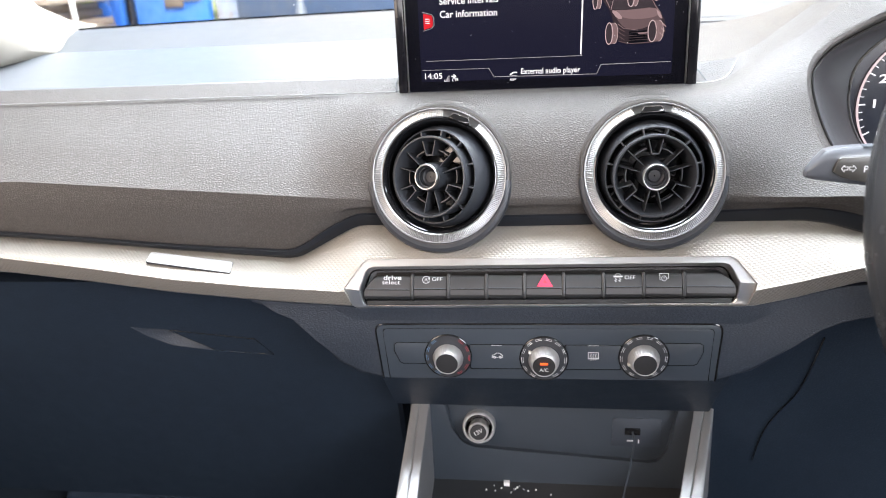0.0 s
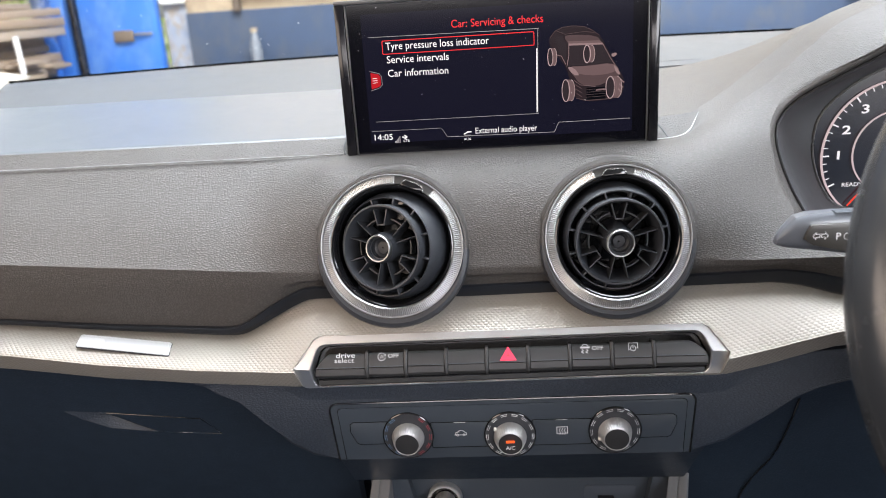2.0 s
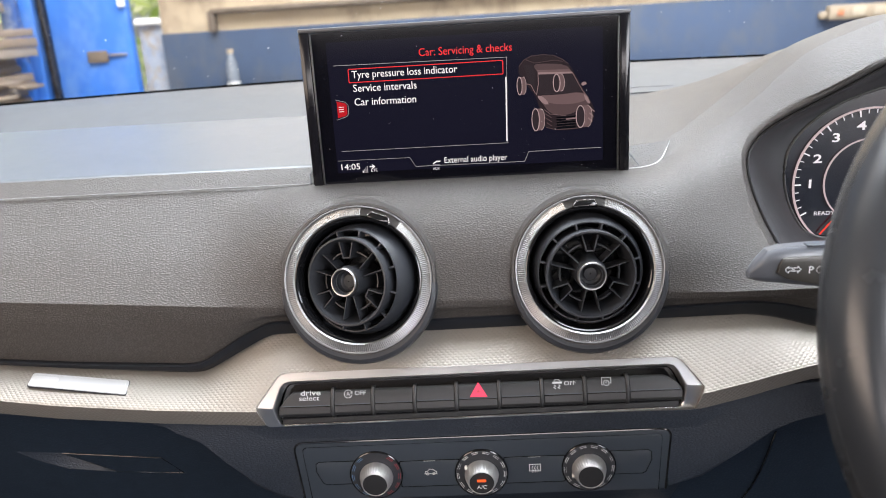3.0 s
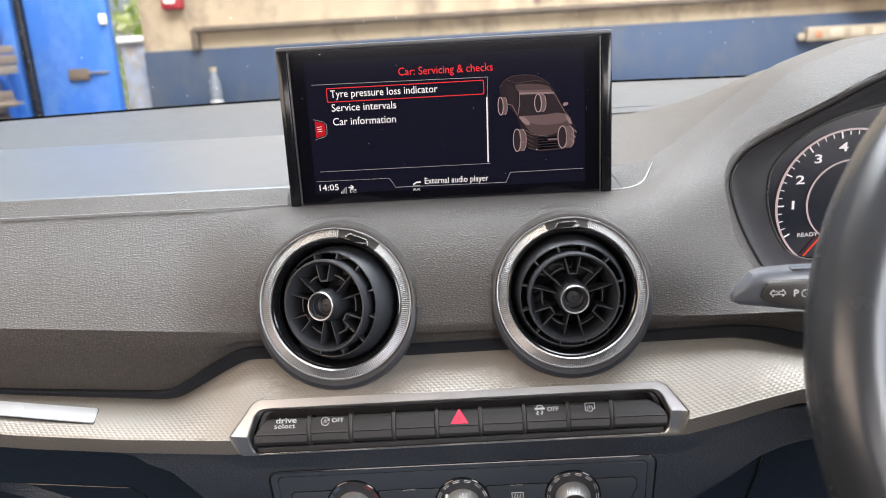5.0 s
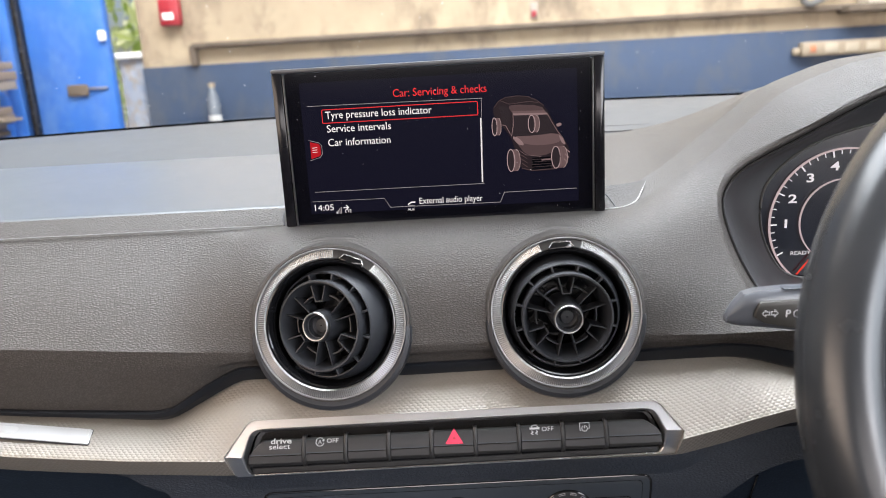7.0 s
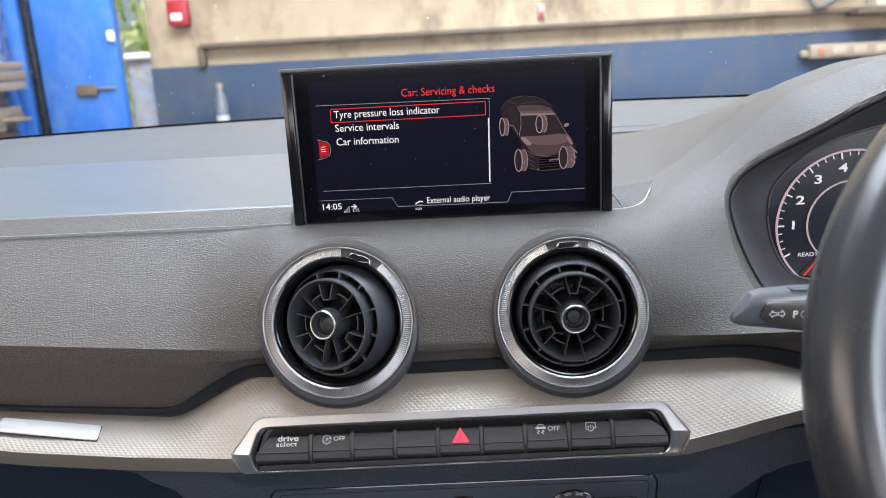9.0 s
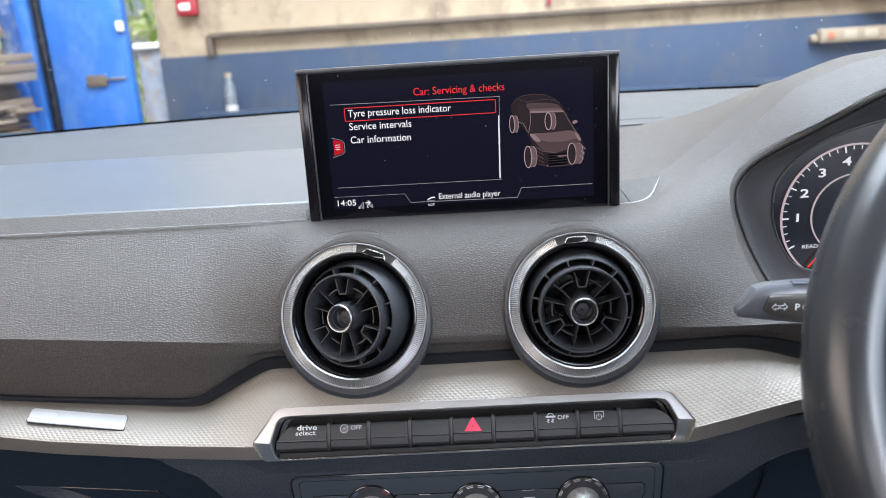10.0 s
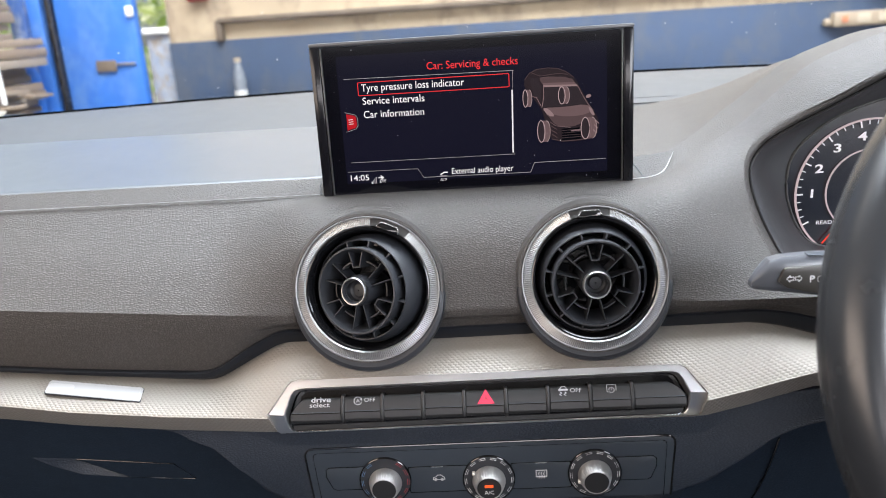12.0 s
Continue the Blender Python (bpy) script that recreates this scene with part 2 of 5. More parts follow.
def loft(rows, ring=True, caps=True, bm=None):
    """Joins rows of points; with ring, each row is a closed outline."""
    bm = bm or bmesh.new()
    vs = [[bm.verts.new(p) for p in row] for row in rows]
    n = len(rows[0])
    for p, q in zip(vs, vs[1:]):
        for k in range(n if ring else n - 1):
            bm.faces.new((p[k], p[(k + 1) % n], q[(k + 1) % n], q[k]))
    if ring and caps:
        bm.faces.new(vs[0][::-1])
        bm.faces.new(vs[-1])
    return bm


def chaikin(pts, times=2):
    for _ in range(times):
        out = [pts[0]]
        for a, b in zip(pts, pts[1:]):
            out += [tuple(0.75 * u + 0.25 * v for u, v in zip(a, b)), tuple(0.25 * u + 0.75 * v for u, v in zip(a, b))]
        pts = out + [pts[-1]]
    return pts


def lettering(name, body, size, m, mat, parent, align="LEFT", wide=1.0, depth=0.00008, label="", span=0.0, bold=0.0):
    cu = bpy.data.curves.new(name, "FONT")
    cu.body, cu.size, cu.align_x, cu.align_y, cu.extrude = body, size, align, "CENTER", depth
    cu.resolution_u, cu.offset = 3, bold
    ob = new(name, cu)
    me = bpy.data.meshes.new_from_object(ob.evaluated_get(bpy.context.evaluated_depsgraph_get()))
    bpy.data.objects.remove(ob)
    if span:
        ends = [v.co.x for v in me.vertices]
        wide = span / (max(ends) - min(ends))
    me.transform(m @ Matrix.Diagonal((wide, 1, 1, 1)))
    me.materials.clear()
    me.materials.append(MAT[mat])
    me.name = name
    out = new(name, me)
    out.parent = parent
    return tagged(out, label)


def at(x, y, z=0.0, turn=0.0):
    return pose(x, y, z, 0, 0, turn)


def stroke(pts, width, z, bm=None, closed=False):
    """A flat line of a given width in local x, y, drawn as thin bars."""
    bm = bm or bmesh.new()
    ends = list(zip(pts, pts[1:])) + ([(pts[-1], pts[0])] if closed else [])
    for (ax, ay), (bx, by) in ends:
        d = Vector((bx - ax, by - ay))
        if d.length < 1e-7:
            continue
        n = Vector((-d.y, d.x)).normalized() * width / 2
        e = d.normalized() * width / 2
        quad = [(ax - e.x + n.x, ay - e.y + n.y), (ax - e.x - n.x, ay - e.y - n.y), (bx + e.x - n.x, by + e.y - n.y), (bx + e.x + n.x, by + e.y + n.y)]
        prism(quad, z, z + 0.00015, bm=bm)
    return bm


def circle(cx, cy, r, n=24, a0=0.0, a1=360.0, sx=1.0):
    full = abs(a1 - a0 - 360) < 1e-6
    return [(cx + sx * r * math.cos(radians(a0 + (a1 - a0) * i / (n if full else n - 1))), cy + r * math.sin(radians(a0 + (a1 - a0) * i / (n if full else n - 1)))) for i in range(n)]


def cut(ob, bm):
    """Cuts the solid bm out of ob's mesh."""
    me = bpy.data.meshes.new("cutter")
    bmesh.ops.recalc_face_normals(bm, faces=bm.faces)
    bm.to_mesh(me)
    bm.free()
    tool = new("cutter", me)
    mod = ob.modifiers.new("cut", "BOOLEAN")
    mod.operation, mod.object, mod.solver = "DIFFERENCE", tool, "EXACT"
    out = bpy.data.meshes.new_from_object(ob.evaluated_get(bpy.context.evaluated_depsgraph_get()))
    ob.modifiers.clear()
    bpy.data.objects.remove(tool)
    old = ob.data
    ob.data = out
    out.name = old.name
    out.shade_smooth()
    out.set_sharp_from_angle(angle=radians(32))


def cornered(poly, d):
    """Rounds each corner of a polygon by a short arc."""
    out = []
    for i, p in enumerate(poly):
        a, b, p = Vector(poly[i - 1]), Vector(poly[(i + 1) % len(poly)]), Vector(p)
        u = p + (a - p).normalized() * min(d, (a - p).length * 0.45)
        v = p + (b - p).normalized() * min(d, (b - p).length * 0.45)
        for k in range(5):
            t = k / 4
            out.append(tuple(u * (1 - t) ** 2 + p * 2 * t * (1 - t) + v * t ** 2))
    return out


# ---- the workshop round the car ----
WALL_Y = 3.0


def wall_paint(name, base, dark, stain, fine=1.0):
    m = Nodes(name, base, 0.75)
    big = m.noise(1.6 * fine, 6, 0.65)
    c = m.ramp(big, [(0.32, dark), (0.62, base)])
    streak = m.noise(4.5 * fine, 7, 0.68, stretch=(1.5, 1, 0.9))
    c2 = m.mix(m.ramp(streak, [(0.48, (0, 0, 0)), (0.66, (0.85, 0.85, 0.85))]), c, stain)
    chips = m.noise(38 * fine, 5, 0.7)
    c3 = m.mix(m.ramp(chips, [(0.60, (0, 0, 0)), (0.70, (0.55, 0.55, 0.55))]), c2, tuple(v * 0.6 for v in stain))
    m.colour(c3)
    m.bump(m.noise(45, 5), 0.3, 0.004)
    m.bump(m.noise(8, 4), 0.3, 0.01)
    return m.mat


MAT["wall_cream"] = wall_paint("cream_wall_paint", (0.43, 0.338, 0.222), (0.30, 0.226, 0.150), (0.17, 0.122, 0.084))
MAT["wall_blue"] = wall_paint("blue_wall_paint", (0.031, 0.055, 0.105), (0.025, 0.043, 0.080), (0.062, 0.070, 0.085))
MAT["door_blue"] = wall_paint("bright_blue_door_paint", (0.022, 0.145, 0.50), (0.016, 0.105, 0.38), (0.07, 0.17, 0.42), fine=1.6)
MAT["frame_blue"] = wall_paint("dark_blue_frame_paint", (0.03, 0.09, 0.28), (0.02, 0.05, 0.15), (0.30, 0.32, 0.36), fine=5.0)
MAT["concrete"] = wall_paint("shed_concrete", (0.30, 0.29, 0.27), (0.22, 0.21, 0.2), (0.18, 0.17, 0.16))
MAT["brick_grey"] = wall_paint("worn_pier_paint", (0.26, 0.27, 0.29), (0.10, 0.14, 0.22), (0.24, 0.17, 0.10), fine=6.0)
MAT["fire_red"] = plain("red_enamel", (0.29, 0.016, 0.024), 0.35, fine=0)
MAT["pipe"] = plain("weathered_timber_rail", (0.095, 0.070, 0.050), 0.8, fine=200, lift=0.6)
MAT["white_pl"] = plain("white_plastic", (0.74, 0.72, 0.68), 0.45, fine=0)
MAT["beige_pl"] = plain("beige_plastic", (0.27, 0.21, 0.145), 0.5, fine=0)
MAT["orange_pl"] = plain("orange_plastic", (0.42, 0.15, 0.07), 0.5, fine=0)
MAT["steel"] = plain("rusty_steel", (0.30, 0.26, 0.22), 0.5, 0.6, fine=200)


def timber():
    m = Nodes("weathered_board", (0.40, 0.30, 0.20), 0.75)
    grain = m.noise(30, 5, 0.6, stretch=(0.6, 6, 14))
    info = m.t.nodes.new("ShaderNodeObjectInfo").outputs["Random"]
    a = m.ramp(grain, [(0.3, (0.14, 0.09, 0.055)), (0.7, (0.34, 0.25, 0.17))])
    b = m.ramp(grain, [(0.3, (0.20, 0.15, 0.11)), (0.7, (0.44, 0.37, 0.30))])
    m.colour(m.mix(info, a, b))
    m.bump(grain, 0.4, 0.003)
    return m.mat


MAT["timber"] = timber()


def leaf_green():
    m = Nodes("leaf_green", (0.10, 0.20, 0.03), 0.55)
    isl = m.t.nodes.new("ShaderNodeNewGeometry").outputs["Random Per Island"]
    # sun glare put into the colour: leaves run from green to near white
    m.colour(m.ramp(isl, [(0.0, (0.30, 0.45, 0.08)), (0.45, (0.66, 0.76, 0.32)), (1.0, (0.90, 0.92, 0.72))]))
    thin, both = m.t.nodes.new("ShaderNodeBsdfTranslucent"), m.t.nodes.new("ShaderNodeMixShader")
    m.link(m.b.inputs["Base Color"].links[0].from_socket, thin.inputs["Color"])
    m.link(m.b.outputs[0], both.inputs[1]), m.link(thin.outputs[0], both.inputs[2])
    m.link(both.outputs[0], m.t.nodes["Material Output"].inputs["Surface"])
    return m.mat


MAT["leaf"] = leaf_green()

part("floor", box(0, 0, -0.05, 14, 16, 0.1), "concrete")
tagged(bpy.data.objects["floor"], "bare grey concrete workshop floor", "floor", kind="structure")

wall = part("wall_north", box(2.8825, WALL_Y + 0.12, 1.8, 8.235, 0.24, 3.6), "wall_cream")
tagged(wall, "stained cream painted workshop wall", "wall", kind="structure")
dado = part("wall_band", box(2.8815, WALL_Y - 0.006, 0.635, 8.237, 0.016, 1.27, 0.004), "wall_blue")
tagged(dado, "scuffed blue painted lower band of the wall", "wall band", kind="structure")
rail = part("wall_rail", box(2.99, WALL_Y - 0.020, 1.343, 8.02, 0.044, 0.020, 0.005), "pipe")
tagged(rail, "dark weathered timber rail along the wall", "trim", kind="structure")
elbow = part("wall_rail_end", box(-1.02, WALL_Y - 0.018, 1.305, 0.028, 0.036, 0.08, 0.006, ), "pipe")
tagged(elbow, "short dropped end of the weathered rail", "trim", kind="structure")
part("wall_west", box(-4.4, -0.9, 1.8, 0.2, 8.2, 3.6), "concrete")
tagged(bpy.data.objects["wall_west"], "plain grey workshop side wall", "wall", kind="structure")
part("wall_east", box(7.0, 0, 1.8, 0.2, 10, 3.6), "concrete")
tagged(bpy.data.objects["wall_east"], "plain grey workshop side wall", "wall", kind="structure")
# unseen roof, assumed, with a long opening over the bonnet for the overhead lamp
for name, y0, y1 in (("ceiling_front", 2.4, 3.3), ("ceiling_back", -7.0, -0.5)):
    part(name, box(1.3, (y0 + y1) / 2, 3.66, 11.6, y1 - y0, 0.12), "concrete")
    tagged(bpy.data.objects[name], "plain grey workshop roof deck", "ceiling", kind="structure")

# added sheet over the opening, so that no direct sun comes in
blocker = part("rooflight_panel", box(1.3, 0.95, 3.68, 11.6, 2.94, 0.03), "white_pl")
tagged(blocker, "opaque white sheet added over the roof opening to stop the sun", "rooflight", kind="structure")

# pier beside the doorway
pier = part("wall_pier", box(-1.2885, WALL_Y + 0.13, 0.655, 0.102, 0.24, 1.31, 0.006), "brick_grey")
tagged(pier, "weathered grey painted pier with bare patches", "wall", kind="structure")
sill = part("wall_sill", box(-1.2895, WALL_Y + 0.12, 1.322, 0.104, 0.27, 0.024, 0.006), "white_pl")
tagged(sill, "pale sill on the pier", "trim", kind="structure")

# blue door leaf and its frame
door = thing("door_1", "bright blue painted steel door standing open", "door", kind="structure")
part("door_leaf", box(-1.5085, WALL_Y - 0.02, 1.05, 0.319, 0.05, 2.1, 0.006), "door_blue", door)
part("latch_plate", box(-1.490, WALL_Y - 0.052, 1.198, 0.082, 0.014, 0.045, 0.005), "pipe", door, "rusty steel latch plate")
part("latch_bar", box(-1.410, WALL_Y - 0.052, 1.203, 0.08, 0.010, 0.008, 0.003), "steel", door, "thin steel latch bar")
part("edge_strip", box(-1.680, WALL_Y - 0.035, 1.05, 0.022, 0.07, 2.1, 0.004), "frit", door, "black rubber edge strip")
fr = thing("door_frame", "dark blue painted door frame with bright edges", "door frame", kind="structure")
part("keeper", box(-1.360, WALL_Y - 0.052, 1.40, 0.028, 0.02, 0.040, 0.006), "white_pl", door, "pale keeper on the door edge")
part("post", box(-1.738, WALL_Y - 0.02, 1.1, 0.052, 0.10, 2.2, 0.006), "door_blue", fr)
part("post", box(-1.798, WALL_Y - 0.03, 1.1, 0.064, 0.12, 2.2, 0.006), "frame_blue", fr)

# fire alarm box on the cream wall
fire = thing("fire_call_box", "small red wall box with a pale label", "call box", pose(-1.090, WALL_Y, 1.473))
part("case", box(0, -0.022, 0, 0.080, 0.044, 0.100, 0.008), "fire_red", fire)
part("conduit", box(0.004, -0.012, 0.105, 0.016, 0.020, 0.13, 0.004), "pipe", fire, "thin dark conduit")
part("label_plate", box(-0.004, -0.046, -0.016, 0.042, 0.004, 0.026, 0.001), "white_pl", fire, "pale label plate")
mark = thing("warning_sign", "tiny faded red and grey wall tag", "sign", pose(0.325, WALL_Y, 1.40))
part("plate", box(0, -0.003, 0, 0.030, 0.006, 0.062, 0.002), "steel", mark)
part("mark", box(0, -0.008, -0.012, 0.018, 0.003, 0.024, 0.001), "fire_red", mark, "faded red mark")

# socket rail on the blue band
soc = thing("socket_rail", "beige plastic power socket rail on the wall", "socket rail", pose(1.62, WALL_Y - 0.014, 1.195))
part("body", box(0, -0.02, 0, 0.55, 0.04, 0.054, 0.008), "beige_pl", soc)
part("switch", box(-0.235, -0.043, 0.0, 0.022, 0.008, 0.026, 0.003), "orange_pl", soc, "orange rocker switch")
for i in range(6):
    part("socket", box(-0.165 + 0.078 * i, -0.042, 0.0, 0.05, 0.006, 0.034, 0.003), plain("socket_beige", (0.36, 0.30, 0.22), 0.5, fine=0), soc)
part("plug_end", box(-0.29, -0.018, -0.008, 0.03, 0.03, 0.03, 0.01), "beige_pl", soc, "round pale cable gland")

# cable loop and small shelf on the wall over the sockets
loop = thing("wall_cable", "thick grey cable hanging in a loop on the wall", "cable", pose(1.38, WALL_Y, 1.44))
part("cable", tube(chaikin([(-0.065, -0.012, 0.30), (-0.055, -0.04, 0.02), (-0.047, -0.05, -0.06), (-0.020, -0.05, -0.085), (0.02, -0.05, -0.070), (0.07, -0.04, -0.045), (0.11, -0.012, 0.0)], 3), 0.011, 10), plain("cable_grey", (0.12, 0.115, 0.11), 0.5, fine=0), loop)
wsh = thing("wall_shelf", "short dark shelf with a pale box on the wall", "shelf", pose(1.70, WALL_Y, 1.335))
part("board", box(0, -0.05, 0, 0.42, 0.10, 0.026, 0.004), "pipe", wsh)
part("carton", box(-0.02, -0.05, 0.053, 0.24, 0.08, 0.08, 0.006), plain("pale_card", (0.50, 0.44, 0.36), 0.7), wsh, "pale card box")

# ledge and bottle before the wall
ledge = part("wall_ledge", box(0.2, WALL_Y - 0.09, 1.03, 2.6, 0.15, 0.04, 0.006), "wall_blue")
tagged(ledge, "narrow blue painted ledge along the wall", "ledge", kind="structure")
bot = thing("bottle", "cloudy clear plastic bottle with a pale base", "bottle", pose(-0.943, WALL_Y - 0.09, 1.05) @ Matrix.Diagonal((0.78, 0.78, 1, 1)))
bm = lathe([(0.001, 0), (0.028, 0.0), (0.031, 0.006), (0.031, 0.062), (0.028, 0.075), (0.029, 0.09), (0.016, 0.122), (0.013, 0.130), (0.001, 0.130)], 24, closed=False)
part("body", bm, plain("cloudy_plastic", (0.15, 0.165, 0.185), 0.25, fine=0), bot)
part("base", lathe([(0.001, -0.001), (0.0315, -0.001), (0.0322, 0.004), (0.0322, 0.022), (0.0312, 0.024)], 24, closed=False), plain("pale_base", (0.42, 0.41, 0.39), 0.4, fine=0), bot, "pale moulded base")
part("cap", lathe([(0.001, 0.130), (0.017, 0.130), (0.017, 0.148), (0.001, 0.148)], 20, closed=False), "beige_pl", bot, "pale screw cap")

# stack of boards before the door
stack = thing("board_stack", "untidy stack of weathered timber boards and pallets", "timber stack", pose(-2.10, 2.62, 0.0))
rnd = random.Random(4)
z = 0.0
while z < 1.445:
    upper = 1.185 < z < 1.285
    h = rnd.choice((0.030, 0.036)) if upper else rnd.choice((0.018, 0.024, 0.030, 0.045))
    right = 0.440 if upper else (0.320 if z >= 1.285 else (0.350 if z > 1.13 else 0.385 + rnd.uniform(-0.05, 0.02)))
    right += rnd.uniform(-0.012, 0.012)
    long = 0.80 + rnd.uniform(-0.05, 0.05)
    back = rnd.uniform(0.215, 0.240)
    tilt = rnd.uniform(1.5, 3.0)
    part("board", box(right - long / 2, back - 0.23, z + h / 2, long, 0.46, h - rnd.uniform(0.002, 0.006), 0.003, pose(0, 0, 0, 0, 0, rnd.uniform(-1.0, 1.0)) @ pose(0, 0, z, tilt if z > 1.0 else 0, 0, 0) @ pose(0, 0, -z)), "timber", stack)
    z += h
part("strap", tube([(0.455, -0.125, 1.215), (0.452, -0.118, 1.16), (0.447, -0.110, 1.09)], 0.010, 8), "white_pl", stack, "pale hanging strap")
for i in range(9):
    part("offcut", box(0.36 + rnd.uniform(-0.05, 0.06), rnd.uniform(-0.16, 0.2), 1.075 + 0.006 * i, 0.09, rnd.uniform(0.05, 0.16), 0.012, 0.002, None), "timber", stack)
can = thing("blue_canister", "rounded blue painted cylinder beside the boards", "canister", pose(-1.800, 2.895, 0.0))
part("body", lathe([(0.0005, 0.0), (0.052, 0.0), (0.054, 0.01), (0.054, 1.165), (0.050, 1.190), (0.036, 1.208), (0.0005, 1.214)], 32, closed=False), "door_blue", can)
part("collar", lathe([(0.014, 1.205), (0.014, 1.235), (0.0005, 1.237)], 16, closed=False), "steel", can, "dull steel collar")

# bushes outside the doorway
bm = bmesh.new()
rnd = random.Random(9)
for i in range(5600):
    c = Vector((rnd.uniform(-4.4, -1.3), rnd.gauss(5.4, 0.35), rnd.uniform(0.1, 3.0)))
    q = Euler((rnd.uniform(0, 6), rnd.uniform(0, 6), rnd.uniform(0, 6))).to_matrix()
    s = rnd.uniform(0.04, 0.09)
    vs = [bm.verts.new(c + q @ Vector(p) * s) for p in ((-1, 0, 0), (-0.2, -0.45, 0.1), (1, 0, 0), (-0.2, 0.45, 0.1))]
    bm.faces.new(vs)
bush = part("bushes", bm, "leaf")
tagged(bush, "sunlit green bushes outside the doorway", "bushes", kind="stuff")
ground = part("ground", box(0, 30, -0.14, 200, 200, 0.06), "concrete")
tagged(ground, "pale ground outside the workshop", "ground", kind="structure")

# ---- the car's cabin ----
for name, b, mat, words in (
    ("cabin_floor", box(0, -0.2, 0.36, 1.5, 2.6, 0.04), "carpet", "dark carpeted cabin floor"),
    ("firewall", box(0, 1.02, 0.74, 1.5, 0.04, 0.78), "carpet", "dark lined bulkhead behind the dashboard"),
    ("cabin_side_left", box(-0.76, -0.26, 0.70, 0.05, 2.5, 0.72), "smooth", "plain dark door lining"),
    ("cabin_side_right", box(0.76, -0.26, 0.70, 0.05, 2.5, 0.72), "smooth", "plain dark door lining"),
    # unseen rear panel, its height set to keep the rear lamp off the display
    ("cabin_rear", box(0, -1.5, 0.825, 1.5, 0.06, 0.97), "smooth", "plain dark cabin rear panel"),
    ("cabin_roof", box(0, -0.62, 1.585, 1.46, 1.9, 0.04), "cream", "pale cloth headlining"),
):
    tagged(part(name, b, mat), words, "cabin lining", kind="structure")

# windscreen, with its black lower band
base_y, base_z = 0.985, 1.139


def screen_at(x, s):
    """A point of the raked windscreen; s runs from the base to the roof."""
    bow = 0.16 * (x / 0.72) ** 2
    return Vector((x, base_y - bow - 0.70 * s, base_z - 0.006 * (x / 0.6) ** 2 + 0.43 * s))


xs = [-0.70 + 1.4 * i / 24 for i in range(25)]
ws = thing("windscreen", "clear raked windscreen with a black band at its base", "windscreen", kind="structure")
rows = [[screen_at(x, s) for x in xs] for s in (-0.02, 0.25, 0.5, 0.75, 1.0)]
bm = loft(rows, ring=False)
pane = part("pane", bm, "glass", ws)
pane.visible_shadow = False
rows = [[screen_at(x, s) + Vector((0, -0.012, 0.002)) for x in xs] for s in (-0.010, 0.004)]
bm = loft(rows, ring=False)
bmesh.ops.solidify(bm, geom=bm.faces, thickness=0.003)
part("band", bm, "frit", ws, "black painted edge band")

# dust on the glass
bm = bmesh.new()
rnd = random.Random(21)
for i in range(110):
    x, s = rnd.uniform(-0.5, 0.5), rnd.uniform(0.02, 0.45)
    p, r = screen_at(x, s) + Vector((0, -0.002, 0)), rnd.uniform(0.00022, 0.0007)
    e, n = Vector((1, 0, 0)), Vector((0, -0.70, 0.43)).normalized()
    bm.faces.new([bm.verts.new(p + e * r * math.cos(k * math.pi / 3) + n * r * rnd.uniform(0.7, 1.6) * math.sin(k * math.pi / 3)) for k in range(6)])
tagged(part("dust_specks", bm, "white_pl"), "tiny pale dust specks on the windscreen", "dust", kind="stuff")

# windscreen pillars
def pillar(side, label):
    upper = ((0.588, 0.930, 1.1400), (0.596, 0.86, 1.134), (0.590, 0.80, 1.150), (0.577, 0.70, 1.208), (0.570, 0.55, 1.295), (0.560, 0.35, 1.44), (0.550, 0.20, 1.535))
    lower = ((0.588, 0.928, 1.1380), (0.591, 0.87, 1.121), (0.577, 0.80, 1.104), (0.563, 0.70, 1.103), (0.572, 0.60, 1.150), (0.572, 0.35, 1.335), (0.560, 0.12, 1.50))
    rows = []
    for i, (u, l) in enumerate(zip(upper, lower)):
        w = (0.002, 0.05, 0.09, 0.11, 0.12, 0.12, 0.12)[i]
        u, l = Vector(u) + Vector((-0.016, 0, 0.014)) * min(1, i), Vector(l) + Vector((-0.016, 0, -0.004)) * min(1, i)
        m = (u + l) / 2 + Vector((-0.10 * w, -0.06 * w, 0))
        ring = [u, m, l, l + Vector((w, -0.3 * w, 0)), u + Vector((w, 0, 0.2 * w))]
        ring = chaikin([tuple(v) for v in ring + ring[:1]], 2)[:-1]
        rows.append([(side * x, y, z) for x, y, z in ring])
    fine = []
    for p, q in zip(rows, rows[1:]):
        for k in range(4):
            fine.append([tuple(a + (b - a) * k / 4 for a, b in zip(s, t)) for s, t in zip(p, q)])
    ob = part("windscreen_pillar", loft(fine + [rows[-1]]), "cream", label=label)
    return tagged(ob, category="pillar trim", kind="structure")


pillar(-1, "cream cloth covered windscreen pillar")
pillar(1, "cream cloth covered windscreen pillar")

# ---- dashboard ----
dash = thing("dashboard", "dark grained dashboard with a silver woven trim strip", "dashboard")

# sections at each x: (y, z) from the windscreen, over the edge, down the face to the trim
LOW = ((0.512, 1.006), (0.5132, 1.000), (0.5165, 0.992), (0.520, 0.0))
TOP = ((0.97, 1.09), (0.805, 1.1165), (0.70, 1.1035), (0.602, 1.0903))
PASS = TOP + ((0.584, 1.0785), (0.560, 1.0595), (0.537, 1.0405), (0.522, 1.0250), (0.5100, 1.0112), (0.5110, 0.998), (0.5150, 0.982), (0.521, 0.0))
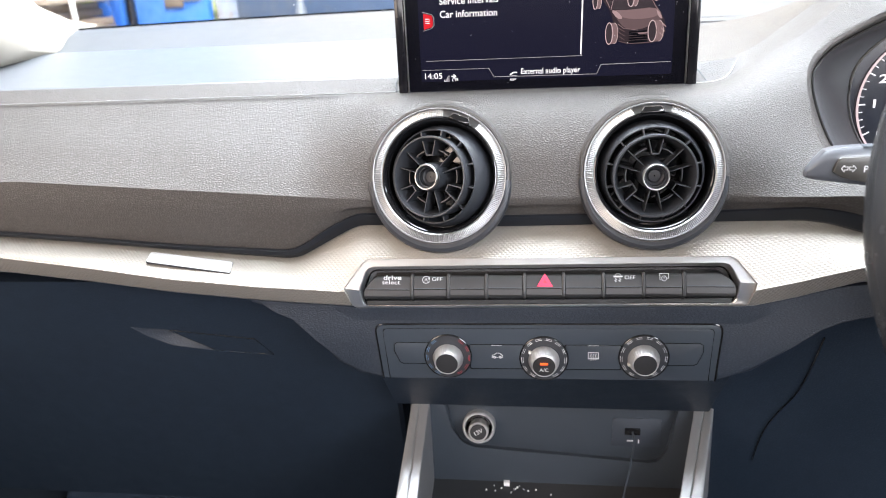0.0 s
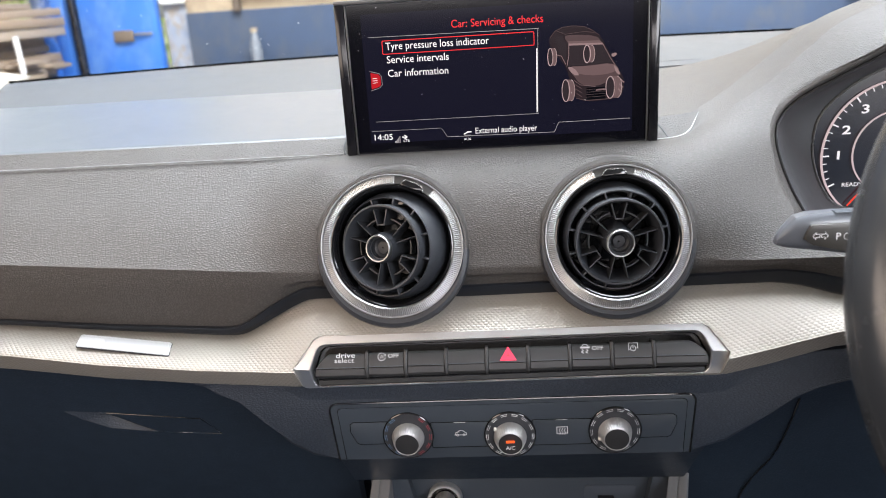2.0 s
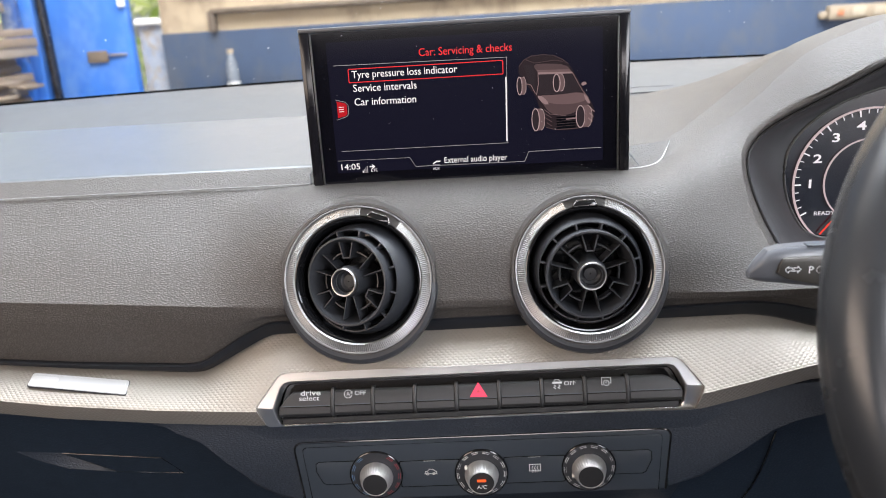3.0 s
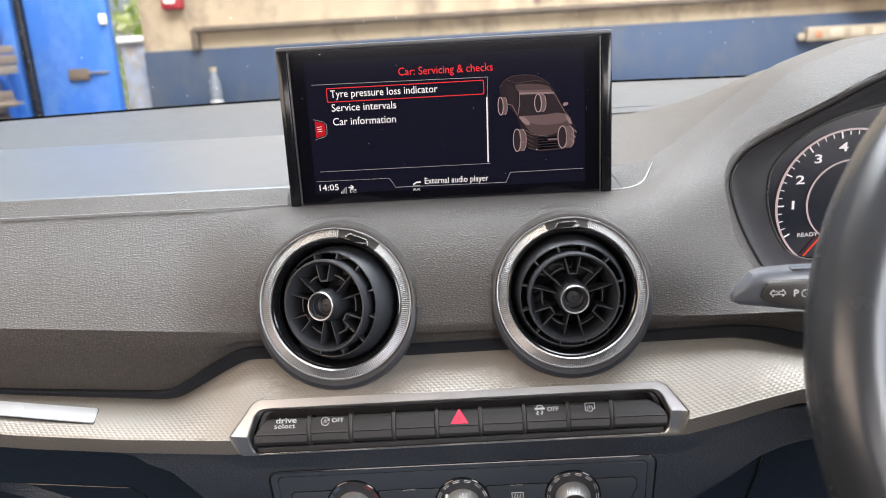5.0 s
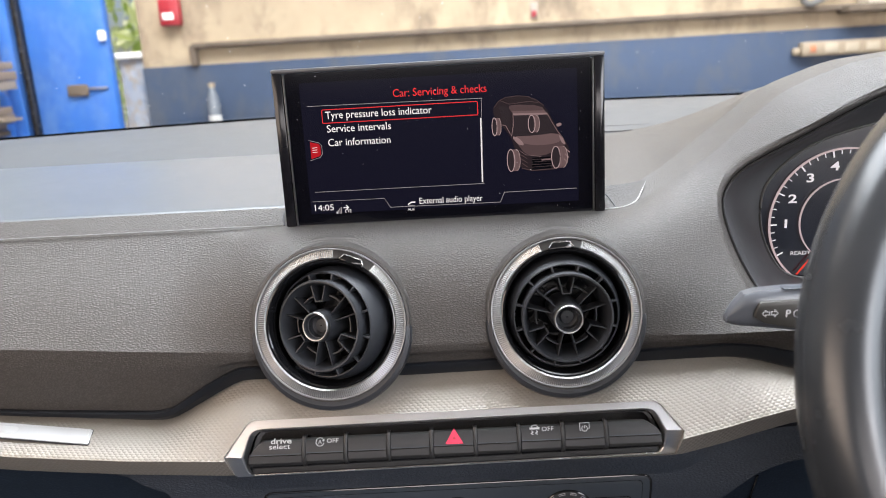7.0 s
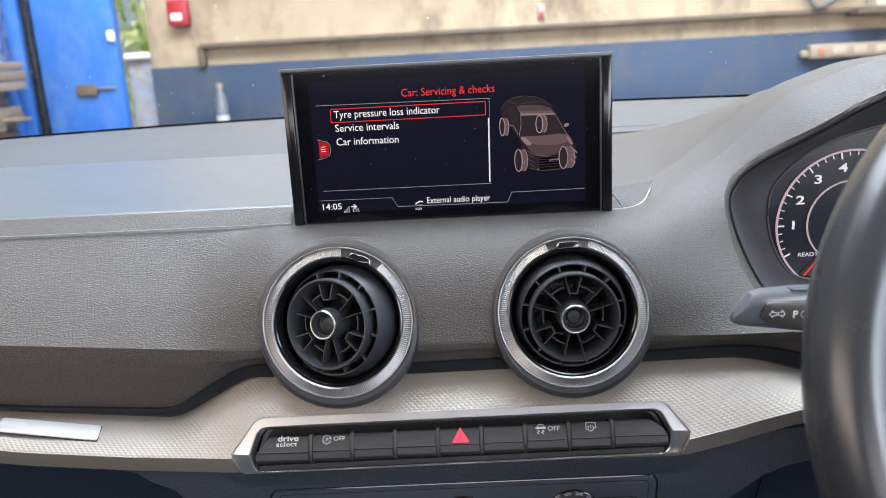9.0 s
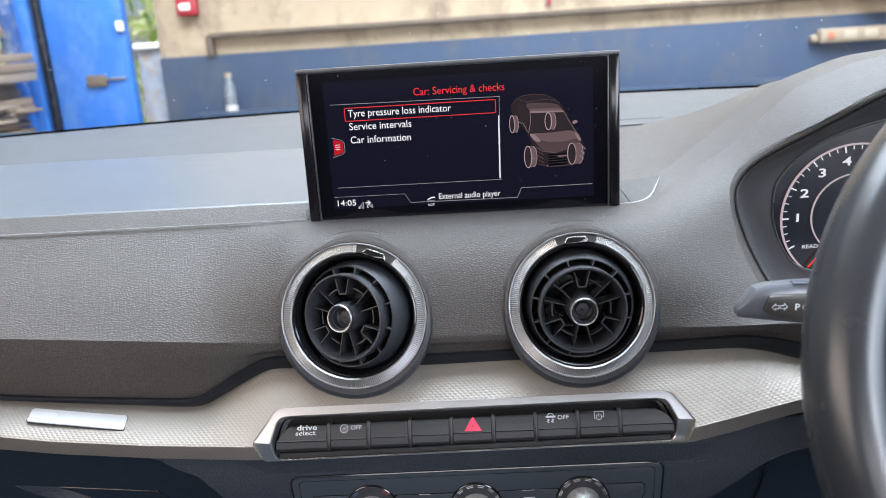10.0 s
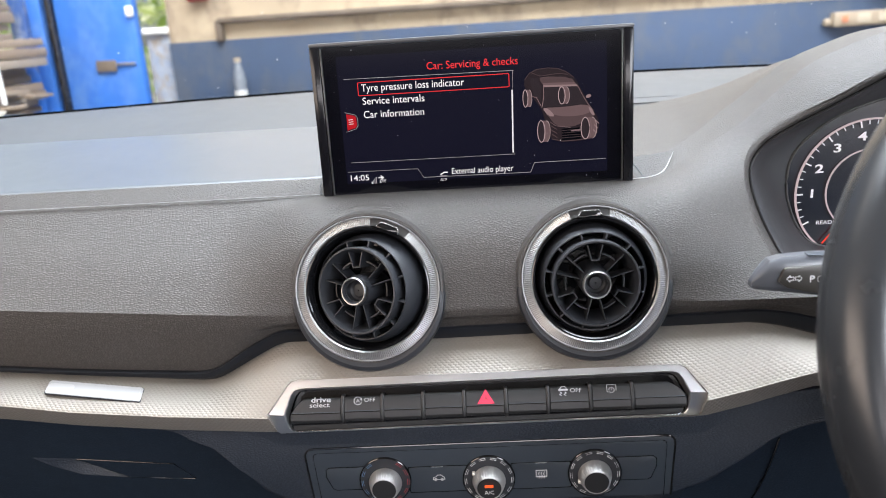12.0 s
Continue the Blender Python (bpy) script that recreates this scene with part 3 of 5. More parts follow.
FAR = TOP + ((0.584, 1.0785), (0.563, 1.0640), (0.543, 1.0515), (0.528, 1.0400), (0.5105, 1.0266), (0.5115, 1.010), (0.5155, 0.992), (0.521, 0.0))
MID = TOP + ((0.586, 1.0790), (0.560, 1.0780), (0.538, 1.069), (0.521, 1.045), (0.512, 1.007), (0.5132, 1.001), (0.517, 0.992), (0.522, 0.0))
TURN_R = ((0.97, 1.09), (0.805, 1.1175), (0.70, 1.107), (0.63, 1.099), (0.605, 1.093), (0.58, 1.086), (0.558, 1.074), (0.536, 1.046)) + LOW
EDGE_R = ((0.97, 1.09), (0.815, 1.1195), (0.72, 1.119), (0.65, 1.121), (0.612, 1.112), (0.588, 1.098), (0.573, 1.080), (0.556, 1.048)) + LOW
HOOD_A = ((0.97, 1.06), (0.83, 1.130), (0.74, 1.138), (0.665, 1.157), (0.624, 1.155), (0.590, 1.141), (0.572, 1.126), (0.560, 1.050)) + LOW
HOOD_B = ((0.97, 1.06), (0.83, 1.150), (0.74, 1.154), (0.665, 1.175), (0.624, 1.174), (0.592, 1.162), (0.573, 1.149), (0.560, 1.050)) + LOW
HOOD_C = tuple((y, z + (0.006 if 0 < i < 7 else 0)) for i, (y, z) in enumerate(HOOD_B))
SECTIONS = ((-0.72, FAR), (-0.42, FAR), (-0.185, PASS), (-0.125, MID), (0.135, MID), (0.168, TURN_R), (0.205, EDGE_R), (0.258, HOOD_A), (0.31, HOOD_B), (0.37, HOOD_C), (0.44, HOOD_C), (0.50, HOOD_B), (0.55, HOOD_A), (0.60, EDGE_R), (0.64, TURN_R), (0.72, PASS))
# lower edge of the pad, where the trim begins
EDGE_X = (-0.72, -0.45, -0.37, -0.30, -0.206, -0.196, -0.178, -0.156, -0.144, -0.03, 0.12, 0.187, 0.206, 0.228, 0.26, 0.72)
EDGE_Z = (0.988, 0.977, 0.971, 0.965, 0.9578, 0.9582, 0.968, 0.980, 0.9855, 0.9835, 0.986, 0.987, 0.984, 0.977, 0.969, 0.960)


def soften(values, width):
    k = np.hanning(2 * width + 3)
    k /= k.sum()
    return np.convolve(np.pad(values, width + 1, mode="edge"), k, mode="valid")


XS = np.arange(-0.72, 0.7201, 0.006)
table = np.array([[s for yz in sec for s in yz] for _, sec in SECTIONS])
GRID = np.array([soften(np.interp(XS, [k for k, _ in SECTIONS], table[:, j]), 3) for j in range(table.shape[1])]).T.reshape(len(XS), -1, 2)
LOWER = soften(np.interp(XS, EDGE_X, EDGE_Z), 1)


def lower_edge(x):
    return float(np.interp(x, XS, LOWER))


rows = []
for i, x in enumerate(XS):
    sec = [tuple(p) for p in GRID[i]]
    sec[-1] = (sec[-1][0], LOWER[i])
    sec[-2] = (sec[-2][0], max(sec[-2][1], LOWER[i] + 0.016))
    # keep the seam and the crease crisp: double their points
    prof = chaikin([sec[0], sec[1]] + sec[2:4] + [sec[3], sec[4], sec[4]] + sec[5:9] + sec[8:], 2)
    prof += [(sec[-1][0] + 0.003, LOWER[i] - 0.002), (0.60, LOWER[i] - 0.002), (0.66, 1.02), (0.96, 1.05)]
    rows.append([(x, y, z) for y, z in prof])
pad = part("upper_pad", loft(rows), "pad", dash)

# top behind the seam: smoother grain, pale blue sky light put into its colour
pad.data.materials.append(MAT["pad_sky_tint"])
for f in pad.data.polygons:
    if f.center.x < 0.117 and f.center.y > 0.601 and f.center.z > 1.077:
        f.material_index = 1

# smooth rolled-under lower edge of the pad, its shade put into a black colour
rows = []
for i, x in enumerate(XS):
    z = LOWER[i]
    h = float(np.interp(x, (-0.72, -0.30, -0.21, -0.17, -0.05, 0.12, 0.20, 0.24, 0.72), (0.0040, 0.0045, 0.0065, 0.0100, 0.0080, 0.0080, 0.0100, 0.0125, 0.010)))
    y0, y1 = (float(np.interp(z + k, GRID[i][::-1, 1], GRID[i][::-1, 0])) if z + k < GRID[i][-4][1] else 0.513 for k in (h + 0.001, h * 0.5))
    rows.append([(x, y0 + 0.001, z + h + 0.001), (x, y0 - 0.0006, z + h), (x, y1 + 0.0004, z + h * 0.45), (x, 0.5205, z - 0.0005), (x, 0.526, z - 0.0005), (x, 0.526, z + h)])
part("pad_edge", loft(rows), "edge_shade", dash, "smooth lower edge of the pad, black for its shade")

VENT_Z, VENT_Y, VENT_LEAN = 1.0248, 0.5125, 15
VENTS = [pose(-0.0781, VENT_Y, VENT_Z + 0.0004, 90 - VENT_LEAN, 0, 0), pose(0.0778, VENT_Y, VENT_Z + 0.0010, 90 - VENT_LEAN, 0, 0) @ Matrix.Scale(0.982, 4)]
for m in VENTS:
    bm = lathe([(0.0005, -0.075), (0.0500, -0.075), (0.0500, 0.04), (0.0005, 0.04)], 72, closed=False)
    bmesh.ops.holes_fill(bm, edges=bm.edges)
    bmesh.ops.transform(bm, matrix=m, verts=bm.verts)
    cut(pad, bm)

# recess for the instruments
POD = [(0.1990, 1.081), (0.2095, 1.096), (0.226, 1.1085), (0.261, 1.1265), (0.304, 1.148), (0.345, 1.160), (0.40, 1.166), (0.45, 1.162), (0.495, 1.145), (0.525, 1.11), (0.53, 1.06), (0.50, 1.02), (0.45, 1.005), (0.26, 1.005), (0.219, 1.013), (0.2090, 1.032), (0.2010, 1.058)]


def smooth_loop(pts, times=2):
    for _ in range(times):
        out = []
        for a, b in zip(pts, pts[1:] + pts[:1]):
            out += [tuple(0.75 * u + 0.25 * v for u, v in zip(a, b)), tuple(0.25 * u + 0.75 * v for u, v in zip(a, b))]
        pts = out
    return pts


POD = smooth_loop(POD)


def grow(pts, d):
    """Moves a closed outline outwards by d."""
    mid = sum((Vector(p) for p in pts), Vector((0, 0))) / len(pts)
    out = []
    for i, p in enumerate(pts):
        t = Vector(pts[(i + 1) % len(pts)]) - Vector(pts[i - 1])
        n = Vector((t.y, -t.x)).normalized()
        if n.dot(Vector(p) - mid) < 0:
            n = -n
        out.append(tuple(Vector(p) + n * d))
    return out


def eased(values, width=2):
    """Averages a closed row of depths."""
    v = np.array(values)
    return sum(np.roll(v, k) for k in range(-width, width + 1)) / (2 * width + 1)


def pad_depths(ring):
    """Depth of the pad's face behind each point of an outline."""
    out = []
    for x, z in ring:
        found, spot, _, _ = pad.ray_cast(Vector((x, 0.3, z)), Vector((0, 1, 0)))
        out.append(min(spot.y, 0.66) if found else 0.66)
    return out


bpy.context.view_layer.update()
LIP = [(out, grow(POD, out)) for out in (0.0100, 0.0085, 0.0065, 0.0045, 0.0025, 0.0008)]
LIP = [(out, ring, pad_depths(ring)) for out, ring in LIP]
base = eased(LIP[-1][2], 3)
bm = prism([(x, -z) for x, z in grow(POD, 0.0060)], 0.49, 0.635)
bmesh.ops.transform(bm, matrix=pose(0, 0, 0, -90), verts=bm.verts)
cut(pad, bm)

# seam along the front of the dash top, pale to paint in its edge highlight
part("seam", tube([(x, 0.5828, 1.0796) for x in np.arange(-0.715, -0.1165, 0.0066)], 0.0006, 6), plain("seam_edge", (0.17, 0.17, 0.17), 0.35, fine=0), dash, "moulded seam line, pale for its edge highlight")
# curved end of the seam, its highlight put in as a paler grey
run = chaikin([(0.1175, 0.5842, 1.0792), (0.128, 0.5848, 1.0793), (0.137, 0.5872, 1.0806), (0.1437, 0.5925, 1.0838), (0.1485, 0.600, 1.0895), (0.1530, 0.6080, 1.0945)], 3)
tips = [0.00015 + 0.0005 * math.sin(math.pi * min(1, 0.15 + 0.85 * i / (len(run) - 1))) for i in range(len(run))]
part("seam", tube(run, lambda u: tips[int(u * (len(tips) - 1))], 6), plain("seam_edge_light", (0.36, 0.36, 0.36), 0.35, fine=0), dash, "moulded seam line, pale for its edge highlight")
# small sunk panel beside the display, inside the curved seam
lift = Vector((0, -0.0002, 0.0003))
far = [Vector((0.1175 + (0.1530 - 0.1175) * i / (len(run) - 1), 0.6040 + 0.0040 * i / (len(run) - 1), 1.0920 + 0.0025 * i / (len(run) - 1))) + lift for i in range(len(run))]
near = [Vector(p) + lift for p in run]
bm = loft([[n.lerp(f, k / 3) - Vector((0, 0, 0.0004 * math.sin(math.pi * k / 3))) for n, f in zip(near, far)] for k in range(4)], ring=False)
part("corner_panel", bm, "pad", dash, "small corner panel beside the display")
part("joint", tube([(0.1180, 0.6020, 1.0910), (0.1225, 0.5940, 1.0856), (0.1258, 0.5852, 1.0798)], 0.0005, 6), "vent", dash, "fine dark joint beside the display")
# defroster panel between the dash top and the windscreen
panel_rows = []
for i in range(25):
    x = -0.68 + 1.36 * i / 24
    bow = 0.16 * (x / 0.72) ** 2
    panel_rows.append([(x, y - f * bow, z - f * 0.006 * (x / 0.6) ** 2) for y, z, f in ((0.790, 1.112, 0.0), (0.806, 1.1150, 0.0), (0.88, 1.1300, 0.5), (0.962, 1.1405, 1.0), (0.978, 1.1380, 1.0), (0.975, 1.125, 1.0), (0.80, 1.10, 0.0))])
part("defroster_panel", loft(panel_rows), grained("grey_panel", (0.054, 0.058, 0.063), (0.060, 0.064, 0.069), 0.46, 0.54, size=900, deep=0.00004, valley_shade=0.0), dash, "matt grey defroster panel")
MAT["slat_grey"] = plain("slat_grey", (0.075, 0.076, 0.080), 0.5, fine=0)
bm = bmesh.new()
for i in range(22):
    box(0.156 + 0.0026 * i, 0.826, 1.1188, 0.0012, 0.0026, 0.0020, bm=bm)
part("grille_teeth", bm, "slat_grey", dash, "row of small dark defroster teeth")
for i in range(60):
    part("slat", box(0.105 + 0.0024 * i, 0.806, 1.1154, 0.0014, 0.007, 0.0012), "slat_grey", dash)
part("joint", tube([(-0.1195, 0.5835, 1.0795), (-0.1215, 0.590, 1.0850), (-0.1195, 0.602, 1.0910)], 0.0006, 6), "vent", dash, "fine dark joint beside the display")

# woven silver trim strip
TRIM_X = (-0.72, -0.433, -0.361, -0.292, -0.223, -0.156, 0.0, 0.150, 0.182, 0.221, 0.30, 0.72)
CREASE_Z = (0.988, 0.970, 0.9615, 0.952, 0.946, 0.9425, 0.941, 0.945, 0.951, 0.961, 0.966, 0.958)
BASE_Z = (0.972, 0.958, 0.950, 0.941, 0.935, 0.931, 0.929, 0.933, 0.939, 0.950, 0.956, 0.946)
rows = []
for x in XS:
    c, b = float(np.interp(x, TRIM_X, CREASE_Z)), float(np.interp(x, TRIM_X, BASE_Z))
    t = lower_edge(x)
    yt = 0.518 if x < -0.2 else 0.518 + 0.002 * min(1, (x + 0.2) / 0.06)
    cy = 0.487 if x < 0.14 else 0.487 + 0.005 * min(1, (x - 0.14) / 0.05)
    prof = [(yt + 0.010, t + 0.004), (yt + 0.003, t - 0.001), (yt * 0.5 + cy * 0.5 - 0.001, (t + c) / 2 + 0.001), (cy + 0.0015, c + 0.0015), (cy - 0.0002, c - 0.0004), (cy + 0.0018, (c + b) / 2 - 0.0008), (cy + 0.0050, b - 0.0022), (cy + 0.008, b - 0.004), (0.56, b - 0.004), (0.56, t + 0.004)]
    rows.append([(x, y, z) for y, z in prof])
trim = part("trim_strip", loft(rows), "woven", dash, "silver trim strip with a woven relief", sharp=24)
# lay the weave along the strip and down its face by true length
lay = trim.data.uv_layers.new(name="weave")
down = [[0.0] for _ in rows]
for i, row in enumerate(rows):
    for p, q in zip(row, row[1:]):
        down[i].append(down[i][-1] + (Vector(q) - Vector(p)).length)
    down[i] = [d - down[i][4] for d in down[i]]
for loop in trim.data.loops:
    i, j = divmod(loop.vertex_index, len(rows[0]))
    lay.data[loop.index].uv = (rows[i][j][0] + 2.0, 2.0 - down[i][j])
# opening for the switches
OUT_TOP = cornered([(-0.1531, -0.0050), (-0.1372, 0.0182), (0.1362, 0.0201), (0.1507, -0.0003)], 0.0052)[5:-5]
OUT = [(-0.1531, -0.0050)] + OUT_TOP + [(0.1507, -0.0003), (0.1461, -0.0142), (-0.1482, -0.0182)]
STRIP = pose(0, 0.4945, 0.9465, 60, 0, 0)
bm = prism([(x * 0.995, y * 0.99) for x, y in OUT], -0.03, 0.03)
bmesh.ops.transform(bm, matrix=STRIP, verts=bm.verts)
cut(trim, bm)
bm = box(0, -0.0300, 0, 0.2840, 0.030, 0.06)
bmesh.ops.transform(bm, matrix=STRIP, verts=bm.verts)
cut(trim, bm)
badge_ob = thing("trim_badge", "small blank brushed metal badge on the trim", "badge", Matrix.Translation((-0.2825, 0.5028, 0.9602)) @ Matrix(((0.9917, 0.0365, 0.1234), (0.0, 0.9590, -0.2830), (-0.1289, 0.2806, 0.9510))).to_4x4())
bm = prism(cornered([(-0.0325, -0.0062), (0.0372, -0.0068), (0.0345, 0.0066), (-0.0345, 0.0064)], 0.0016), -0.0012, 0.0007, 0.0005)
part("plate", bm, plain("badge_silver", (0.52, 0.52, 0.525), 0.40, 0.6, fine=0), badge_ob, sharp=20)
# thin black rim round the plate draws its shadow gap
part("backing", prism(cornered([(-0.0329, -0.0066), (0.0378, -0.0073), (0.0350, 0.0069), (-0.0349, 0.0067)], 0.0016), -0.0012, 0.0001), "vent", badge_ob, "dark rim drawn as the shadow round the plate")
part("groove", stroke(cornered([(-0.0310, -0.0050), (0.0350, -0.0056), (0.0328, 0.0053), (-0.0326, 0.0051)], 0.0012), 0.00035, 0.00062, closed=True), "satin", badge_ob, "fine border line")
part("mark", prism(rounded(0.0190, 0.0066, 0.0030, 5, -0.0235, 0.0002), 0.0006, 0.0010), "satin", badge_ob, "plain raised mark")

# lower centre apron that holds the climate panel
APRON = [(-0.235, 0.925), (-0.215, 0.922), (-0.201, 0.911), (-0.184, 0.893), (-0.167, 0.873), (-0.149, 0.8625), (-0.126, 0.860), (0.132, 0.863), (0.156, 0.871), (0.183, 0.893), (0.198, 0.910), (0.215, 0.918), (0.245, 0.925), (0.40, 0.932), (0.40, 0.946), (0.30, 0.948), (0.16, 0.938), (-0.16, 0.937), (-0.235, 0.934)]


def upright(poly, y0, y1, bevel=0.0):
    """Draws a polygon given in x, z out from y1 to the face at y0."""
    bm = prism(poly, 0.0, y1 - y0, bevel)
    bmesh.ops.transform(bm, matrix=pose(0, y1, 0, 90, 0, 0), verts=bm.verts)
    return bm


apron = part("lower_apron", upright(APRON, 0.5020, 0.56, 0.004), "lower", dash, "dark grained lower fascia")
bm = box(0.0, 0.53, 0.884, 0.262, 0.09, 0.044)
cut(apron, bm)
part("smooth_band", upright([(-0.150, 0.9115), (0.150, 0.9115), (0.165, 0.920), (0.170, 0.937), (-0.170, 0.937), (-0.165, 0.920)], 0.5016, 0.53, 0.0008), "lower", dash, "smooth dark band under the switches")
# floor of the fascia going back towards the tray, its shadow put in as darker grain
part("under_panel", loft([[(x, y, z) for y, z in ((0.508, 0.866), (0.564, 0.798), (0.572, 0.800), (0.54, 0.87))] for x in (-0.136, 0.143)]), "glove", dash)


# ---- air vents ----
def air_vent(m, tip_x, tip_y, gap, label):
    """A round vent facing local z; tip_x, tip_y tilt its barrel, gap is where the latch sits on the ring."""
    v = thing("air_vent", label, "air vent", m, group="round dashboard air vents")
    # collar swept out into the pad, which lies further back towards its top
    rows = []
    for i in range(96):
        a = 2 * math.pi * i / 96
        c, n = math.cos(a), math.sin(a)
        k = min(1.0, max(0.0, (n + 0.10) / 0.35))
        wide = 0.0085 * k * k * (3 - 2 * k) * (1.0 - 0.45 * max(0.0, n))
        sunk = 0.0034 + 0.0205 * max(0.0, n) ** 2.2 + 0.030 * (1 - k)
        prof = [(0.0500, -0.060), (0.0500, -0.0015), (0.0510, -0.0004), (0.0526, -0.0006)]
        prof += [(0.0532 + 0.0010 * u + wide * u ** 2, -0.0010 - sunk * math.sin(u * math.pi / 2) ** 0.9) for u in (0.12, 0.25, 0.4, 0.55, 0.7, 0.85, 1.0)]
        prof.append((prof[-1][0] + 0.002, prof[-1][1] - 0.004))
        rows.append([(r * c, r * n, z) for r, z in prof])
    part("collar", loft(rows + rows[:1], ring=False), "collar", v, "smooth swept collar")
    # smooth lower arc in vent black: the shade under the collar as colour
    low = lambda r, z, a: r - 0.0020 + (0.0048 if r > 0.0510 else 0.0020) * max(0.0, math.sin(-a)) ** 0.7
    part("collar_base", lathe([(0.0503, -0.020), (0.0503, -0.0008), (0.0514, 0.0002), (0.0540, -0.0008), (0.0552, -0.004), (0.0554, -0.020)], 72, 184, 172, reach=low), "vent", v, "smooth lower collar, black for its shade")
    part("ring_edge", lathe([(0.0494, -0.002), (0.0494, 0.0012), (0.0500, 0.0014), (0.0504, 0.0006), (0.0504, -0.002)], 96), "console_silver", v, "silver outer ring edge")
    # knurled ring, open at the latch
    bm = bmesh.new()
    n = 400
    span = 360 - 34
    prof = [(0.0498, -0.004), (0.0498, -0.0006), (0.0490, -0.0002), (0.0440, 0.0012), (0.0431, 0.0006), (0.0430, -0.004)]
    rings = []
    for i in range(n + 1):
        a = radians(gap + 17 + span * i / n)
        lift = 0.0003 if i % 2 else 0.0
        rings.append([bm.verts.new((r * math.cos(a), r * math.sin(a), z + (lift if 1 < j < 4 or j == 2 else 0))) for j, (r, z) in enumerate(prof)])
    for p, q in zip(rings, rings[1:]):
        for j in range(len(prof) - 1):
            bm.faces.new((p[j], q[j], q[j + 1], p[j + 1]))
    bm.faces.new(rings[0])
    bm.faces.new(rings[-1])
    part("ring", bm, "knurl", v, "knurled silver ring", sharp=12)
    part("ring_gap", lathe([(0.0494, -0.004), (0.0494, -0.0007), (0.0486, -0.0004), (0.0438, 0.0008), (0.0432, -0.004)], 20, gap - 17, 34), plain("dark_silver", (0.20, 0.20, 0.205), 0.30, 1.0, fine=0), v, "smooth dark silver ring section")
    tab = [(-0.0086, 0.0424), (0.0086, 0.0424), (0.0080, 0.0438), (0.0064, 0.0462), (0.0056, 0.0470), (-0.0056, 0.0470), (-0.0064, 0.0462), (-0.0080, 0.0438)]
    bm = prism(tab, -0.002, 0.0032, 0.0006)
    bmesh.ops.transform(bm, matrix=pose(0, 0, 0, 0, 0, gap - 90), verts=bm.verts)
    part("latch", bm, "gloss", v, "glossy black latch tab")
    bm = tube([(x, y, 0.0030) for x, y in tab[2:]], 0.0004, 6)
    bmesh.ops.transform(bm, matrix=pose(0, 0, 0, 0, 0, gap - 90), verts=bm.verts)
    part("latch_edge", bm, "chrome", v, "bright latch edge")
    part("inner_line", lathe([(0.0430, -0.003), (0.0430, 0.0004), (0.0424, 0.0006), (0.0420, 0.0000), (0.0420, -0.003)], 96), "gloss", v, "thin glossy line")
    part("throat", lathe([(0.0421, -0.0005), (0.0412, -0.0012), (0.0402, -0.006), (0.0392, -0.020), (0.0385, -0.056), (0.0005, -0.058)], 96, closed=False), "gloss", v, "glossy black throat")
    # barrel, turned with its vanes
    turn = pose(0, 0, -0.016) @ pose(0, 0, 0, -tip_y, tip_x, 0)

    def piece(name, bm, mat, label="", sharp=32):
        if name not in ("stem", "hub_ring", "hub_cup"):
            if name in ("mid_ring", "vane", "guide"):
                bmesh.ops.scale(bm, vec=(0.97, 0.97, 1.0), verts=bm.verts)
                bmesh.ops.translate(bm, vec=(0, 0, 0.0075), verts=bm.verts)
        bmesh.ops.transform(bm, matrix=turn, verts=bm.verts)
        return part(name, bm, mat, v, label, sharp)

    piece("shell", lathe([(0.0384, -0.014), (0.0387, 0.002), (0.0376, 0.0080), (0.0364, 0.0122), (0.0352, 0.0143), (0.0344, 0.0140), (0.0344, -0.014)], 72), "vent", "black domed barrel shell")
    piece("rim", lathe([(0.0296, -0.002), (0.0305, 0.0205), (0.0301, 0.0216), (0.0290, 0.0216), (0.0280, 0.0195), (0.0240, -0.002)], 72), "vent", "black vane rim")
    for a in (30, 150, 270):
        bm = lathe([(0.0214, 0.000), (0.0214, 0.0066), (0.0204, 0.0066), (0.0204, 0.000)], 14, a + 16, 28)
        piece("mid_ring", bm, "vent", "black middle ring")
        bm = lathe([(0.0214, 0.000), (0.0214, 0.0066), (0.0204, 0.0066), (0.0204, 0.000)], 14, a - 44, 28)
        piece("mid_ring", bm, "vent", "black middle ring")
        for d in (-14, 14):
            bm = box(0.0186, 0, 0.0030, 0.0196, 0.0008, 0.0140, 0.0003)
            bmesh.ops.transform(bm, matrix=pose(0, 0, 0, 0, 0, a + d), verts=bm.verts)
            piece("vane", bm, "vent")
    for i in range(12):
        bm = box(0.0325, 0, 0.0110, 0.0050, 0.0013, 0.0080, 0.0003)
        bmesh.ops.transform(bm, matrix=pose(0, 0, 0, 0, 0, 75 + 30 * i), verts=bm.verts)
        piece("spoke", bm, "vent")
    for a in (90, 210, 330):
        # a tapered trough, closed towards the hub
        bm = bmesh.new()
        for s in (-1, 1):
            loft([[(x, s * h + d, z) for d, z in ((-0.0004, -0.006), (0.0004, -0.006), (0.0004, top), (-0.0004, top))] for x, h, top in ((0.0166, 0.0026, 0.0112), (0.0275, 0.0054, 0.0112))], bm=bm)
        box(0.0166, 0, 0.0026, 0.0009, 0.0058, 0.0172, bm=bm)
        bmesh.ops.transform(bm, matrix=pose(0, 0, 0, 0, 0, a), verts=bm.verts)
        piece("guide", bm, "vent")
    piece("back_plate", lathe([(0.0366, -0.015), (0.0366, -0.013), (0.0005, -0.013), (0.0005, -0.015)], 48), "gloss", "dark back plate")
